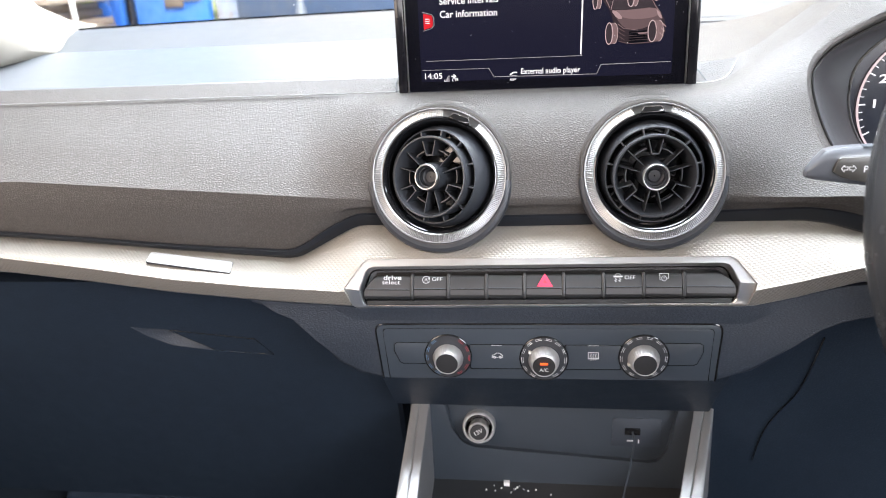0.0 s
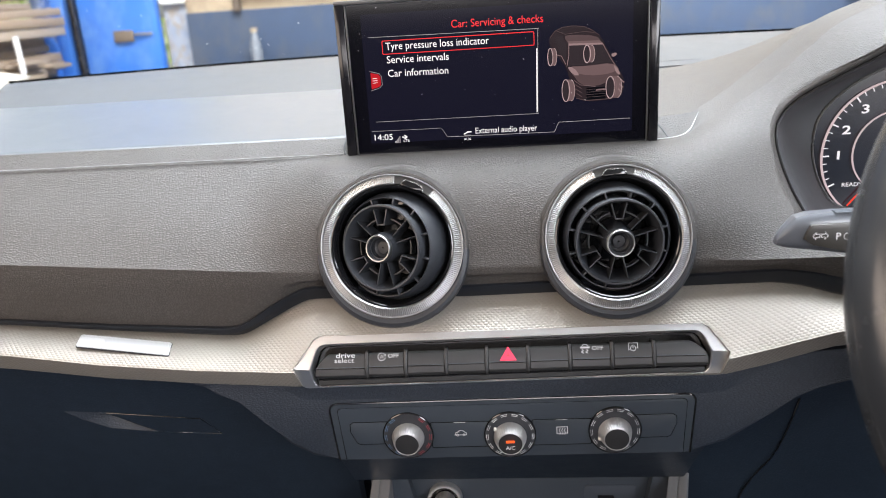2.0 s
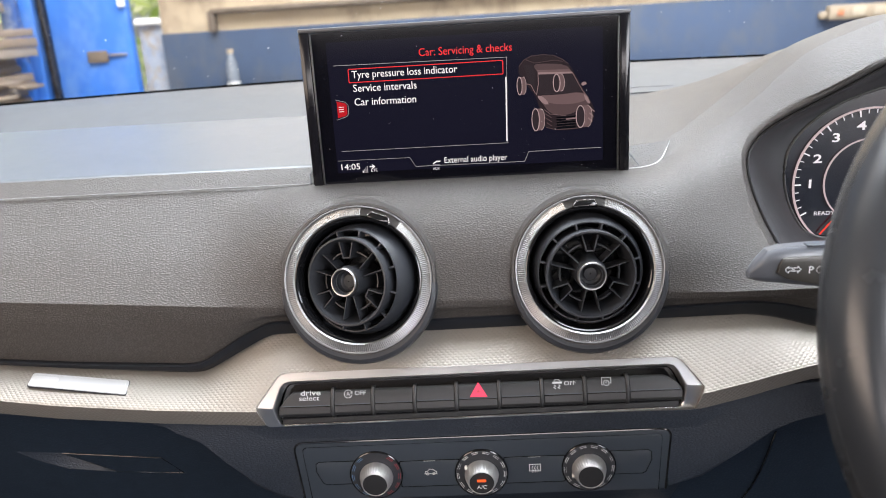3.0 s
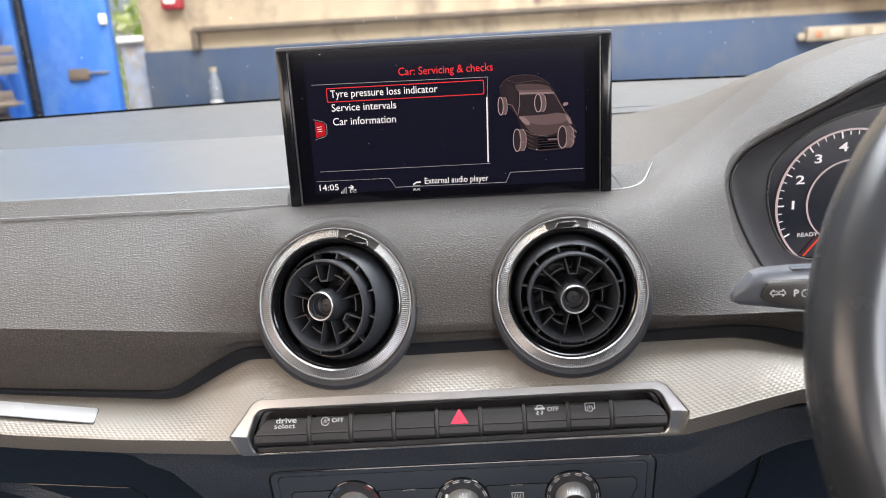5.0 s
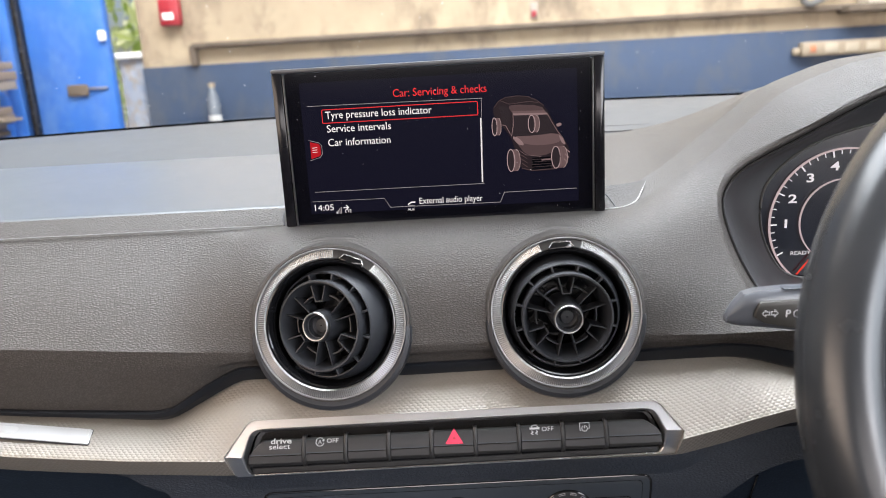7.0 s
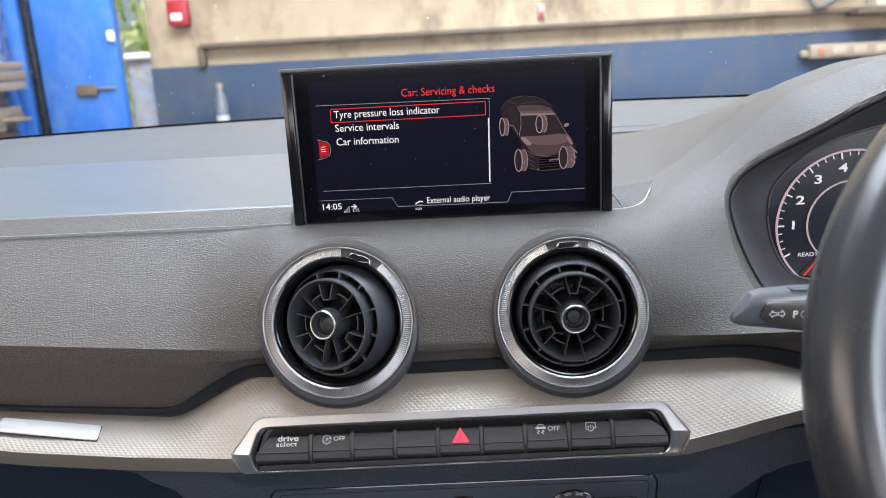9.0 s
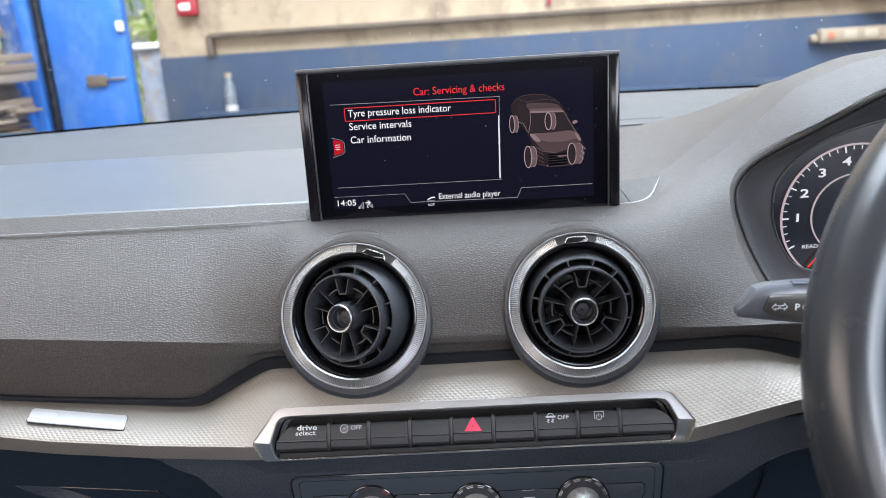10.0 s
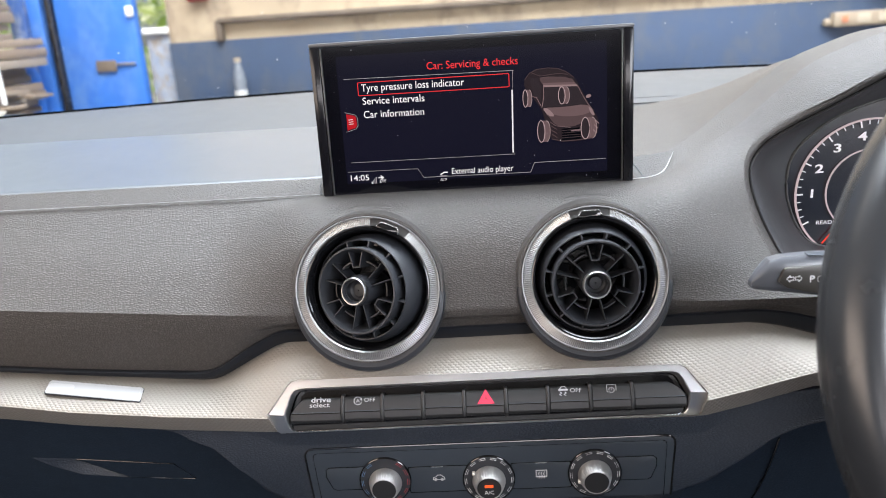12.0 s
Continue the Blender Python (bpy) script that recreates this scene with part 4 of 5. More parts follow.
    piece("stem", lathe([(0.0112, -0.01), (0.0108, 0.018), (0.0098, 0.0215), (0.0072, 0.0215), (0.0070, -0.01)], 40), "vent", "black centre stem")
    piece("hub_ring", lathe([(0.0098, 0.0205), (0.0097, 0.0248), (0.0092, 0.0255), (0.0086, 0.0254), (0.0082, 0.0240), (0.0082, 0.0200)], 48), "knurl", "chrome hub ring")
    piece("hub_cup", lathe([(0.0083, 0.0246), (0.0068, 0.0170), (0.0048, 0.0156), (0.0042, 0.0172), (0.0005, 0.0176)], 40, closed=False), "vent", "dark hub cup")
    return v


air_vent(VENTS[0], -20, -2, 68, "round dashboard vent with silver knurled ring, barrel turned aside")
air_vent(VENTS[1], 1, -10, 92, "round dashboard vent with silver knurled ring, barrel facing ahead")

# ---- infotainment display ----
disp = thing("infotainment_display", "black tablet display standing on the dashboard, menu lit", "display", pose(0, 0.5815, 1.0785, 90 - 0.6, 0, 0))
# local x across, y up, z towards the cabin
part("housing", prism(rounded(0.2345, 0.1135, 0.004, cy=0.0545), -0.012, -0.0008, 0.0012), "smooth", disp, "thin black housing")
part("top_cap", box(0, 0.1112, -0.0045, 0.2345, 0.0030, 0.0125, 0.0012), plain("grey_cap", (0.075, 0.075, 0.08), 0.36), disp, "grey rounded top edge")
part("screen_glass", prism(rounded(0.2160, 0.1085, 0.002, cy=0.0550), -0.001, 0.0002), "panel", disp, "dark glossy screen")
part("lit_area", prism(rounded(0.1960, 0.0940, 0.001, cy=0.0555), 0.0001, 0.00028), "active", disp, "faintly lit display area")
for s in (-1, 1):
    part("side_rail", box(s * 0.1132, 0.0548, 0.0, 0.0074, 0.1105, 0.0050, 0.0016), plain("rail_black", (0.006, 0.006, 0.008), 0.14, spec=0.3, fine=0), disp, "black side rail")
    part("side_edge", box(s * 0.1087, 0.0540, 0.0008, 0.0009, 0.1090, 0.0024, 0.0003), plain("rail_edge", (0.05, 0.05, 0.05), 0.3, fine=0), disp)
Z = 0.0003
screen_text = (
    ("Car: Servicing & checks", 0.0012, 0.0918, 0.0078, "red_text", "CENTER", 0.0662),
    ("Tyre pressure loss indicator", -0.0812, 0.0790, 0.0075, "white_text", "LEFT", 0.0760),
    ("Service intervals", -0.0812, 0.0694, 0.0075, "white_text", "LEFT", 0.0460),
    ("Car information", -0.0812, 0.0596, 0.0075, "white_text", "LEFT", 0.0450),
    ("External audio player", -0.0183, 0.0140, 0.0064, "white_text", "LEFT", 0.0462),
    ("14:05", -0.0965, 0.0126, 0.0064, "white_text", "LEFT", 0.0140),
    ("LTE", -0.0731, 0.0094, 0.0030, "white_text", "LEFT", 0.0046),
    ("AUX", -0.0268, 0.0082, 0.0026, "white_text", "LEFT", 0.0052),
)
for body, x, y, size, mat, align, span in screen_text:
    lettering("screen_text", body, size, at(x, y, Z), mat, disp, align, span=span)


def drawn(name, bm, mat, label=""):
    return part(name, bm, mat, disp, label)


drawn("menu_line", stroke([(-0.0935, 0.0862), (0.0308, 0.0852)], 0.00035, Z), "grey_line")
drawn("menu_line", stroke([(0.0303, 0.0850), (0.0292, 0.0250)], 0.00025, Z), "grey_line")
drawn("menu_line", stroke([(-0.0935, 0.0246), (0.0300, 0.0246)], 0.0003, Z), "grey_line")
drawn("scroll_bar", stroke([(0.0294, 0.0712), (0.0286, 0.0262)], 0.00085, Z + 0.0002), "white_text", "pale scroll bar")
drawn("selection_box", stroke(rounded(0.1110, 0.0094, 0.0008, 2, -0.0280, 0.0785), 0.00055, Z, closed=True), "red_text", "thin red selection box")
drawn("tab_line", stroke([(-0.0967, 0.0176), (-0.0434, 0.0175), (-0.0394, 0.0107)], 0.00025, Z), "grey_line")
drawn("tab_line", stroke([(-0.0394, 0.0107), (0.0411, 0.0103), (0.0443, 0.0174), (0.0967, 0.0177)], 0.00035, Z), "grey_line")
drawn("menu_tab", prism([(-0.0940, 0.0490), (-0.0880, 0.0505), (-0.0868, 0.0520), (-0.0868, 0.0580), (-0.0880, 0.0595), (-0.0940, 0.0610)], Z, Z + 0.0001), lit("menu_tab_red", (0.75, 0.02, 0.03), 0.5), "red menu tab")
drawn("menu_tab_edge", stroke([(-0.0948, 0.0478), (-0.0876, 0.0498), (-0.0858, 0.0520), (-0.0858, 0.0580), (-0.0876, 0.0602), (-0.0948, 0.0622)], 0.0003, Z), "grey_line")
for i in range(3):
    drawn("menu_bar", stroke([(-0.0925, 0.0535 + 0.0016 * i), (-0.0893, 0.0537 + 0.0016 * i)], 0.0004, Z + 0.0003), "white_text")
for i in range(4):
    drawn("signal_bar", stroke([(-0.0790 + 0.0011 * i, 0.0082), (-0.0790 + 0.0011 * i, 0.0092 + 0.0011 * i)], 0.0006, Z), "white_text" if i < 1 else "grey_line")
drawn("network_icon", stroke([(-0.0736, 0.0122), (-0.0702, 0.0122), (-0.0718, 0.0136), (-0.0702, 0.0122), (-0.0720, 0.0108)], 0.0007, Z), "white_text")
drawn("plug_icon", stroke([(-0.0262, 0.0122), (-0.0238, 0.0136), (-0.0214, 0.0136)], 0.0009, Z), "white_text")
drawn("plug_icon", stroke([(-0.0262, 0.0112), (-0.0216, 0.0112)], 0.0004, Z), "grey_line")

# dust on the display glass
bm = bmesh.new()
rnd = random.Random(12)
for i in range(70):
    x, y, r = rnd.uniform(-0.105, 0.105), rnd.uniform(0.003, 0.108), rnd.uniform(0.00008, 0.00026)
    a, k = rnd.uniform(0, 3.1), rnd.choice((1, 1, 1, 2.6))
    bm.faces.new([bm.verts.new((x + k * r * math.cos(a) * math.cos(b) - r * math.sin(a) * math.sin(b), y + k * r * math.sin(a) * math.cos(b) + r * math.cos(a) * math.sin(b), 0.0010)) for b in (0, 1.05, 2.1, 3.14, 4.19, 5.24)])
part("dust", bm, "dim_print", disp, "tiny pale dust specks on the glass")

# small see-through car on the display
pic = part("car_picture", prism(smooth_loop([(0.0381, 0.0735), (0.0391, 0.0793), (0.0423, 0.0825), (0.0478, 0.0849), (0.0555, 0.0855), (0.0632, 0.0846), (0.0693, 0.0817), (0.0754, 0.0768), (0.0799, 0.0681), (0.0841, 0.0602), (0.0874, 0.0546), (0.0904, 0.0497), (0.0922, 0.0442), (0.0915, 0.0379), (0.0886, 0.0333), (0.0791, 0.0318), (0.0649, 0.0315), (0.0567, 0.0341), (0.0544, 0.0415), (0.0521, 0.0511), (0.0499, 0.0574), (0.0455, 0.0631), (0.0418, 0.0687)], 1), Z, Z + 0.00006), "ghost_dark", disp, "dim brownish picture of a car")
MAT["ghost_roof"] = lit("display_car_roof", (0.13, 0.085, 0.088), 0.55)
MAT["ghost_pane"] = lit("display_car_pane", (0.048, 0.036, 0.042), 0.5)
MAT["ghost_bonnet"] = lit("display_car_bonnet", (0.20, 0.130, 0.132), 0.6)
MAT["ghost_fold"] = lit("display_car_fold", (0.38, 0.26, 0.26), 0.6)


def shape(pts, mat, dz, soft=1):
    part("car_shape", prism(smooth_loop(pts, soft) if soft else pts, Z + dz, Z + dz + 0.00006), mat, pic)


def line(pts, width, mat, dz):
    part("car_shape", stroke(pts, width, Z + dz), mat, pic)


shape([(0.0488, 0.0784), (0.0530, 0.0796), (0.0723, 0.0780), (0.0762, 0.0723), (0.0523, 0.0730)], "ghost_roof", 0.00008, 1)
shape([(0.0515, 0.0750), (0.0745, 0.0744), (0.0762, 0.0723), (0.0523, 0.0730)], "ghost_bonnet", 0.00014, 0)
shape([(0.0523, 0.0734), (0.0762, 0.0726), (0.0765, 0.0714), (0.0523, 0.0720)], "ghost_fold", 0.0002, 0)
shape([(0.0525, 0.0721), (0.0765, 0.0715), (0.0837, 0.0587), (0.0659, 0.0572), (0.0509, 0.0577)], "ghost_pane", 0.00014, 0)
shape([(0.0422, 0.0791), (0.0479, 0.0788), (0.0505, 0.0728), (0.0500, 0.0605), (0.0456, 0.0662)], "ghost_pane", 0.00014, 0)
shape([(0.0507, 0.0574), (0.0659, 0.0570), (0.0837, 0.0585), (0.0877, 0.0535), (0.0895, 0.0493), (0.0833, 0.0459), (0.0714, 0.0419), (0.0605, 0.0437), (0.0554, 0.0509)], "ghost_roof", 0.00014)
shape([(0.0512, 0.0572), (0.0659, 0.0568), (0.0834, 0.0582), (0.0868, 0.0538), (0.0840, 0.0512), (0.0760, 0.0500), (0.0660, 0.0502), (0.0580, 0.0522)], "ghost_bonnet", 0.0002)
shape([(0.0507, 0.0574), (0.0555, 0.0565), (0.0604, 0.0506), (0.0554, 0.0509)], "ghost_fold", 0.00026)
shape([(0.0840, 0.0575), (0.0877, 0.0535), (0.0895, 0.0493), (0.0862, 0.0508)], "ghost_fold", 0.00026)
shape([(0.0562, 0.0462), (0.0605, 0.0431), (0.0714, 0.0412), (0.0833, 0.0453), (0.0913, 0.0466), (0.0912, 0.0379), (0.0878, 0.0337), (0.0791, 0.0323), (0.0649, 0.0318), (0.0574, 0.0343)], "ghost_dark", 0.0002)
shape([(0.0648, 0.0414), (0.0793, 0.0417), (0.0785, 0.0331), (0.0649, 0.0327)], "panel", 0.00026, 0)
for k in range(4):
    line([(0.0650, 0.0400 - 0.0018 * k), (0.0790, 0.0403 - 0.0018 * k)], 0.0002, "ghost_roof", 0.00034)
for k in range(3):
    line([(0.0560 + 0.001 * k, 0.0445 - 0.0035 * k), (0.0612, 0.0412 - 0.0030 * k)], 0.0005, "ghost_roof", 0.00034)
    line([(0.0895 - 0.0008 * k, 0.0462 - 0.0035 * k), (0.0918 - 0.0008 * k, 0.0440 - 0.0035 * k)], 0.0007, "ghost_fold", 0.00034)
line([(0.0574, 0.0343), (0.0649, 0.0322), (0.0791, 0.0326), (0.0878, 0.0340)], 0.0004, "ghost_roof", 0.00034)
line([(0.0523, 0.0734), (0.0523, 0.0650), (0.0508, 0.0577)], 0.0004, "ghost_fold", 0.00034)
line([(0.0762, 0.0726), (0.0800, 0.0655), (0.0838, 0.0588), (0.0880, 0.0535)], 0.0004, "ghost_mid", 0.00034)
line([(0.0714, 0.0419), (0.0605, 0.0437), (0.0562, 0.0470)], 0.0003, "ghost_mid", 0.00034)
line([(0.0388, 0.0780), (0.0423, 0.0825), (0.0478, 0.0849), (0.0555, 0.0855), (0.0632, 0.0846), (0.0693, 0.0817), (0.0740, 0.0780)], 0.0003, "ghost_roof", 0.00034)
line([(0.0440, 0.0825), (0.0500, 0.0800), (0.0640, 0.0812), (0.0700, 0.0800)], 0.0003, "ghost_roof", 0.00034)
line([(0.0434, 0.0660), (0.0470, 0.0650), (0.0500, 0.0590)], 0.0005, "ghost_mid", 0.00034)
shape([(0.0826, 0.0646), (0.0860, 0.0653), (0.0868, 0.0634), (0.0832, 0.0621)], "ghost_fold", 0.0003)
part("logo_shape", stroke([(0.0722, 0.0395), (0.0784, 0.0398)], 0.0010, Z + 0.0005), "ghost_mid", pic)
for x, y, rx, ry, end in ((0.0389, 0.0647, 0.0018, 0.0062, 0.0047), (0.0653, 0.0654, 0.0024, 0.0061, 0.0056), (0.0498, 0.0402, 0.0027, 0.0079, 0.0066), (0.0820, 0.0408, 0.0031, 0.0078, 0.0083)):
    w = end - rx
    tread = [(x, y + ry), (x + w, y + ry * 0.97)] + [(x + w + rx * math.sin(radians(a)), y + ry * 0.97 * math.cos(radians(a))) for a in range(15, 180, 15)] + [(x + w, y - ry * 0.97), (x, y - ry)]
    part("car_wheel", prism(tread, Z + 0.00040, Z + 0.00044), "ghost_bonnet", pic)
    part("car_wheel", prism([(x + rx * math.cos(radians(a)), y + ry * math.sin(radians(a))) for a in range(0, 360, 15)], Z + 0.00044, Z + 0.00050), "ghost_pane", pic)
    part("car_wheel", stroke(circle(x, y, ry, 28, sx=rx / ry), 0.0005, Z + 0.0005, closed=True), "ghost_light", pic)
    part("car_wheel", stroke([(x + w * 0.45, y + ry * 0.55), (x + w * 0.62, y), (x + w * 0.45, y - ry * 0.55)], 0.0004, Z + 0.0005), "ghost_roof", pic)
    part("car_wheel", stroke([(x + w * 0.7, y + ry * 0.7), (x + w * 0.9, y), (x + w * 0.7, y - ry * 0.7)], 0.0003, Z + 0.0005), "ghost_mid", pic)
    part("car_wheel", stroke(tread[1:-1], 0.0003, Z + 0.0005), "ghost_light", pic)

# ---- button strip ----
strip = thing("button_strip", "row of black switches in a silver bezel", "switch panel", STRIP)
# local x across, y up the slope, z towards the cabin
INN_TOP = cornered([(-0.1405, -0.0059), (-0.1352, 0.0118), (0.1325, 0.0152), (0.1388, -0.0001)], 0.0050)[5:-5]
INN = [(-0.1405, -0.0059)] + INN_TOP + [(0.1388, -0.0001)]
INN += cornered([(0.1388, -0.0001), (0.1372, -0.0132), (-0.1388, -0.0172), (-0.1405, -0.0059)], 0.0042)[5:-5]


def folded(x, y, z):
    """The lower lip of the bezel turns down to the vertical under a crease."""
    under = max(0.0, -0.0027 + 0.0155 * x - y)
    return x, y + 0.02 * under, z - 0.74 * under


def ring_between(outer, inner, z0, z1):
    """A frame between two outlines with different corner counts, bridged corner to nearest corner."""
    bm = bmesh.new()
    n = 160

    def walked(poly):
        pts = [Vector(p) for p in poly]
        legs = [(b - a).length for a, b in zip(pts, pts[1:] + pts[:1])]
        marks, out, run, k = [sum(legs) * i / n for i in range(n)], [], 0.0, 0
        for d in marks:
            while d > run + legs[k]:
                run += legs[k]
                k += 1
            out.append(pts[k].lerp(pts[(k + 1) % len(pts)], (d - run) / legs[k]))
        return out

    ring_o, ring_i = walked(outer), walked(inner)
    rows = [[bm.verts.new(folded(p.x, p.y, z)) for p in ring] for ring, z in ((ring_o, z0), (ring_o, z1 - 0.0006), ([o.lerp(i, 0.05) for o, i in zip(ring_o, ring_i)], z1), ([o.lerp(i, 0.92) for o, i in zip(ring_o, ring_i)], z1), (ring_i, z1 - 0.0008), (ring_i, z0))]
    for p, q in zip(rows, rows[1:]):
        for i in range(n):
            j = (i + 1) % n
            bm.faces.new((p[i], p[j], q[j], q[i]))
    return bm


part("bezel", ring_between(OUT, INN, -0.010, 0.0016), "bezel_silver", strip, "satin silver bezel", sharp=22)
low = [folded(-0.1345 + 0.2675 * i / 40, -0.0172 + 0.0040 * i / 40, 0.0014) for i in range(41)]
part("lip", tube(low, 0.00045, 6), "chrome", strip, "bright lower lip")
part("well", prism(INN, -0.016, -0.0125), "gloss", strip, "glossy black well")
sill_rows = [[folded(x, y + 0.0145 * x, z) for y, z in ((-0.0148, -0.010), (-0.0148, -0.0012), (-0.0112, -0.0034), (-0.0094, -0.0060), (-0.0094, -0.010))] for x in np.linspace(-0.1370, 0.1355, 12)]
part("sill", loft(sill_rows), "sill_black", strip, "smooth black sill")
CELLS = [-0.1388, -0.1005, -0.0725, -0.0437, -0.0150, 0.0142, 0.0432, 0.0722, 0.1008, 0.1378]


def button(x0, x1, first=False, last=False):
    """A switch with a flat upper face, a fine groove and a lower face that rolls back."""
    w, tilt = 0.0009, 0.0145 * (x0 + x1) / 2
    top, fold, low = 0.0072 + tilt, -0.0040 + tilt, -0.0098 + tilt
    n, ends = 10, []
    for k in range(n + 1):
        u = k / n
        y = low + (top - low) * u
        a, b = x0 + w, x1 - w
        if first:
            a = x0 + 0.0006 + 0.0098 * max(0.0, (y - fold + 0.001) / (top - fold + 0.001)) ** 1.25
        if last:
            b = x1 - 0.0006 - 0.0118 * max(0.0, (y - fold + 0.001) / (top - fold + 0.001)) ** 1.9
        if y > fold:
            z = -0.0024 + 0.0008 * math.sin(math.pi * min(1.0, (y - fold) / (top - fold))) - (0.0012 if k == n else 0.0)
        else:
            z = -0.0024 - 0.22 * (fold - y) - (0.0016 if k == 0 else 0.0)
        ends.append((a, b, y, z))
    rows = [[(a, y, -0.012), (a, y, z - 0.0008), (a + 0.0007, y, z), (b - 0.0007, y, z), (b, y, z - 0.0008), (b, y, -0.012)] for a, b, y, z in ends]
    return part("button", loft(rows), "rubber", strip, sharp=28)


switches = [button(a, b, i == 0, i == 8) for i, (a, b) in enumerate(zip(CELLS, CELLS[1:]))]
for i, k in enumerate(switches):
    a, b = CELLS[i] + 0.0016, CELLS[i + 1] - 0.0016
    y = -0.0036 + 0.0145 * (a + b) / 2
    part("groove", box((a + b) / 2, y, -0.0023, b - a, 0.00035, 0.0004), "gloss", k)
    part("ridge", box((a + b) / 2, y + 0.0008, -0.0020, b - a, 0.0005, 0.0005), "smooth", k)
for x in CELLS[1:-1]:
    rows = [[(x + dx, y + 0.0145 * x, z + dz) for dx, dz in ((-0.0012, -0.004), (-0.0011, -0.0003), (-0.0006, 0.0), (0.0006, 0.0), (0.0011, -0.0003), (0.0012, -0.004))] for y, z in ((0.0092, -0.0042), (0.0076, -0.0016), (-0.0040, -0.0012), (-0.0100, -0.0046), (-0.0112, -0.0075))]
    part("divider", loft(rows), "rubber", strip, "narrow raised divider")
ZB = -0.00165
lettering("button_text", "drive", 0.0050, at(-0.1158, 0.0040, ZB), "dim_print", switches[0], "CENTER", span=0.0140, bold=0.00006)
lettering("button_text", "select", 0.0046, at(-0.1168, 0.0004, ZB), "dim_print", switches[0], "CENTER", span=0.0142)
lettering("button_text", "OFF", 0.0040, at(-0.0852, 0.0030, ZB), "dim_print", switches[1], "LEFT", span=0.0078)
lettering("button_text", "A", 0.0036, at(-0.0895, 0.0026, ZB), "dim_print", switches[1], "CENTER", 1.0)
part("button_icon", stroke(circle(-0.0895, 0.0026, 0.0027, 18, 20, 340), 0.00042, ZB), "dim_print", switches[1])
part("button_icon", stroke([(-0.0869, 0.0042), (-0.0868, 0.0031), (-0.0879, 0.0033)], 0.00042, ZB), "dim_print", switches[1])
lettering("button_text", "OFF", 0.0040, at(0.0582, 0.0048, ZB), "dim_print", switches[6], "LEFT", span=0.0078)
part("button_icon", stroke([(0.0516, 0.0064), (0.0526, 0.0076), (0.0548, 0.0076), (0.0558, 0.0064)], 0.0005, ZB), "dim_print", switches[6])
part("button_icon", stroke([(0.0510, 0.0055), (0.0564, 0.0055)], 0.0012, ZB), "dim_print", switches[6])
for x in (0.0518, 0.0548):
    part("button_icon", stroke([(x, 0.0040), (x + 0.0009, 0.0032), (x - 0.0006, 0.0024), (x + 0.0006, 0.0016)], 0.00045, ZB), "dim_print", switches[6])
part("button_icon", stroke([(0.0842, 0.0032), (0.0836, 0.0032), (0.0836, 0.0078), (0.0898, 0.0078), (0.0898, 0.0042), (0.0890, 0.0042)], 0.00042, ZB), "dim_print", switches[7])
part("button_icon", stroke(circle(0.0866, 0.0042, 0.0018, 16, 120, 420), 0.00042, ZB), "dim_print", switches[7])
part("button_icon", stroke([(0.0866, 0.0062), (0.0866, 0.0044)], 0.00042, ZB), "dim_print", switches[7])
part("hazard_triangle", prism([(-0.0058, -0.0022), (0.0062, -0.0022), (0.0002, 0.0078)], ZB, ZB + 0.0003), "hazard", switches[4], "glowing red hazard triangle")
part("hazard_mark", prism([(-0.0012, 0.0006), (0.0016, 0.0006), (0.0002, 0.0030)], ZB + 0.0003, ZB + 0.0005), "red_print", switches[4])

# ---- climate panel ----
clim = thing("climate_panel", "black climate control panel with three silver ringed knobs", "climate panel", pose(0, 0.5017, 0.8825, 90, 0, 0) @ pose(0, 0, 0, 0, 0, 0.7))
FACE = [(-0.1300, -0.0205)] + cornered([(-0.1300, -0.0205), (-0.1336, 0.0272), (0.1326, 0.0272), (0.1290, -0.0205)], 0.0075)[5:-5] + [(0.1290, -0.0205)]
INF = [(-0.1246, -0.0202)] + cornered([(-0.1246, -0.0202), (-0.1272, 0.0236), (0.1262, 0.0236), (0.1240, -0.0202)], 0.0034)[5:-5] + [(0.1240, -0.0202)]
part("surround", prism(FACE, -0.03, 0.0004, 0.0005), "smooth", clim, "narrow dark surround")
part("surround_joint", tube([(x, y, 0.0002) for x, y in FACE], 0.0008, 8), "gloss", clim, "fine dark joint")
part("fascia", prism(INF, -0.001, 0.0010, 0.0005), "smooth", clim, "flat black fascia")
part("fascia_joint", stroke(INF, 0.0005, 0.0008), "gloss", clim)
for s in (-1, 1):
    part("key", prism(rounded(0.0420, 0.0205, 0.0010, 3, s * 0.0372, -0.0005), 0.0004, 0.0014, 0.0004), "smooth", clim)
    part("key_mark", stroke([(s * 0.0372 - 0.004, 0.0097), (s * 0.0372 + 0.004, 0.0097)], 0.0003, 0.0015), "dim_print", clim)
    key = [(s * x, y) for x, y in ((0.0880, 0.0118), (0.1165, 0.0118), (0.1188, 0.0100), (0.1190, 0.0040), (0.1150, -0.0055), (0.1125, -0.0068), (0.0880, -0.0068))]
    part("blank_key", prism(key, 0.0004, 0.0013, 0.0004), "smooth", clim)
    part("key_outline", stroke(key, 0.0006, 0.0011, closed=True), "gloss", clim)
    part("key_outline", stroke(rounded(0.0424, 0.0210, 0.0010, 3, s * 0.0372, -0.0005), 0.0006, 0.0011, closed=True), "gloss", clim)
# recirculation and rear window signs
ic = [(-0.0410, -0.0006), (-0.0404, 0.0012), (-0.0388, 0.0016), (-0.0376, 0.0030), (-0.0350, 0.0030), (-0.0336, 0.0016), (-0.0326, 0.0010), (-0.0324, -0.0006)]
part("key_icon", stroke(ic, 0.0005, 0.0016, closed=True), "print", clim)
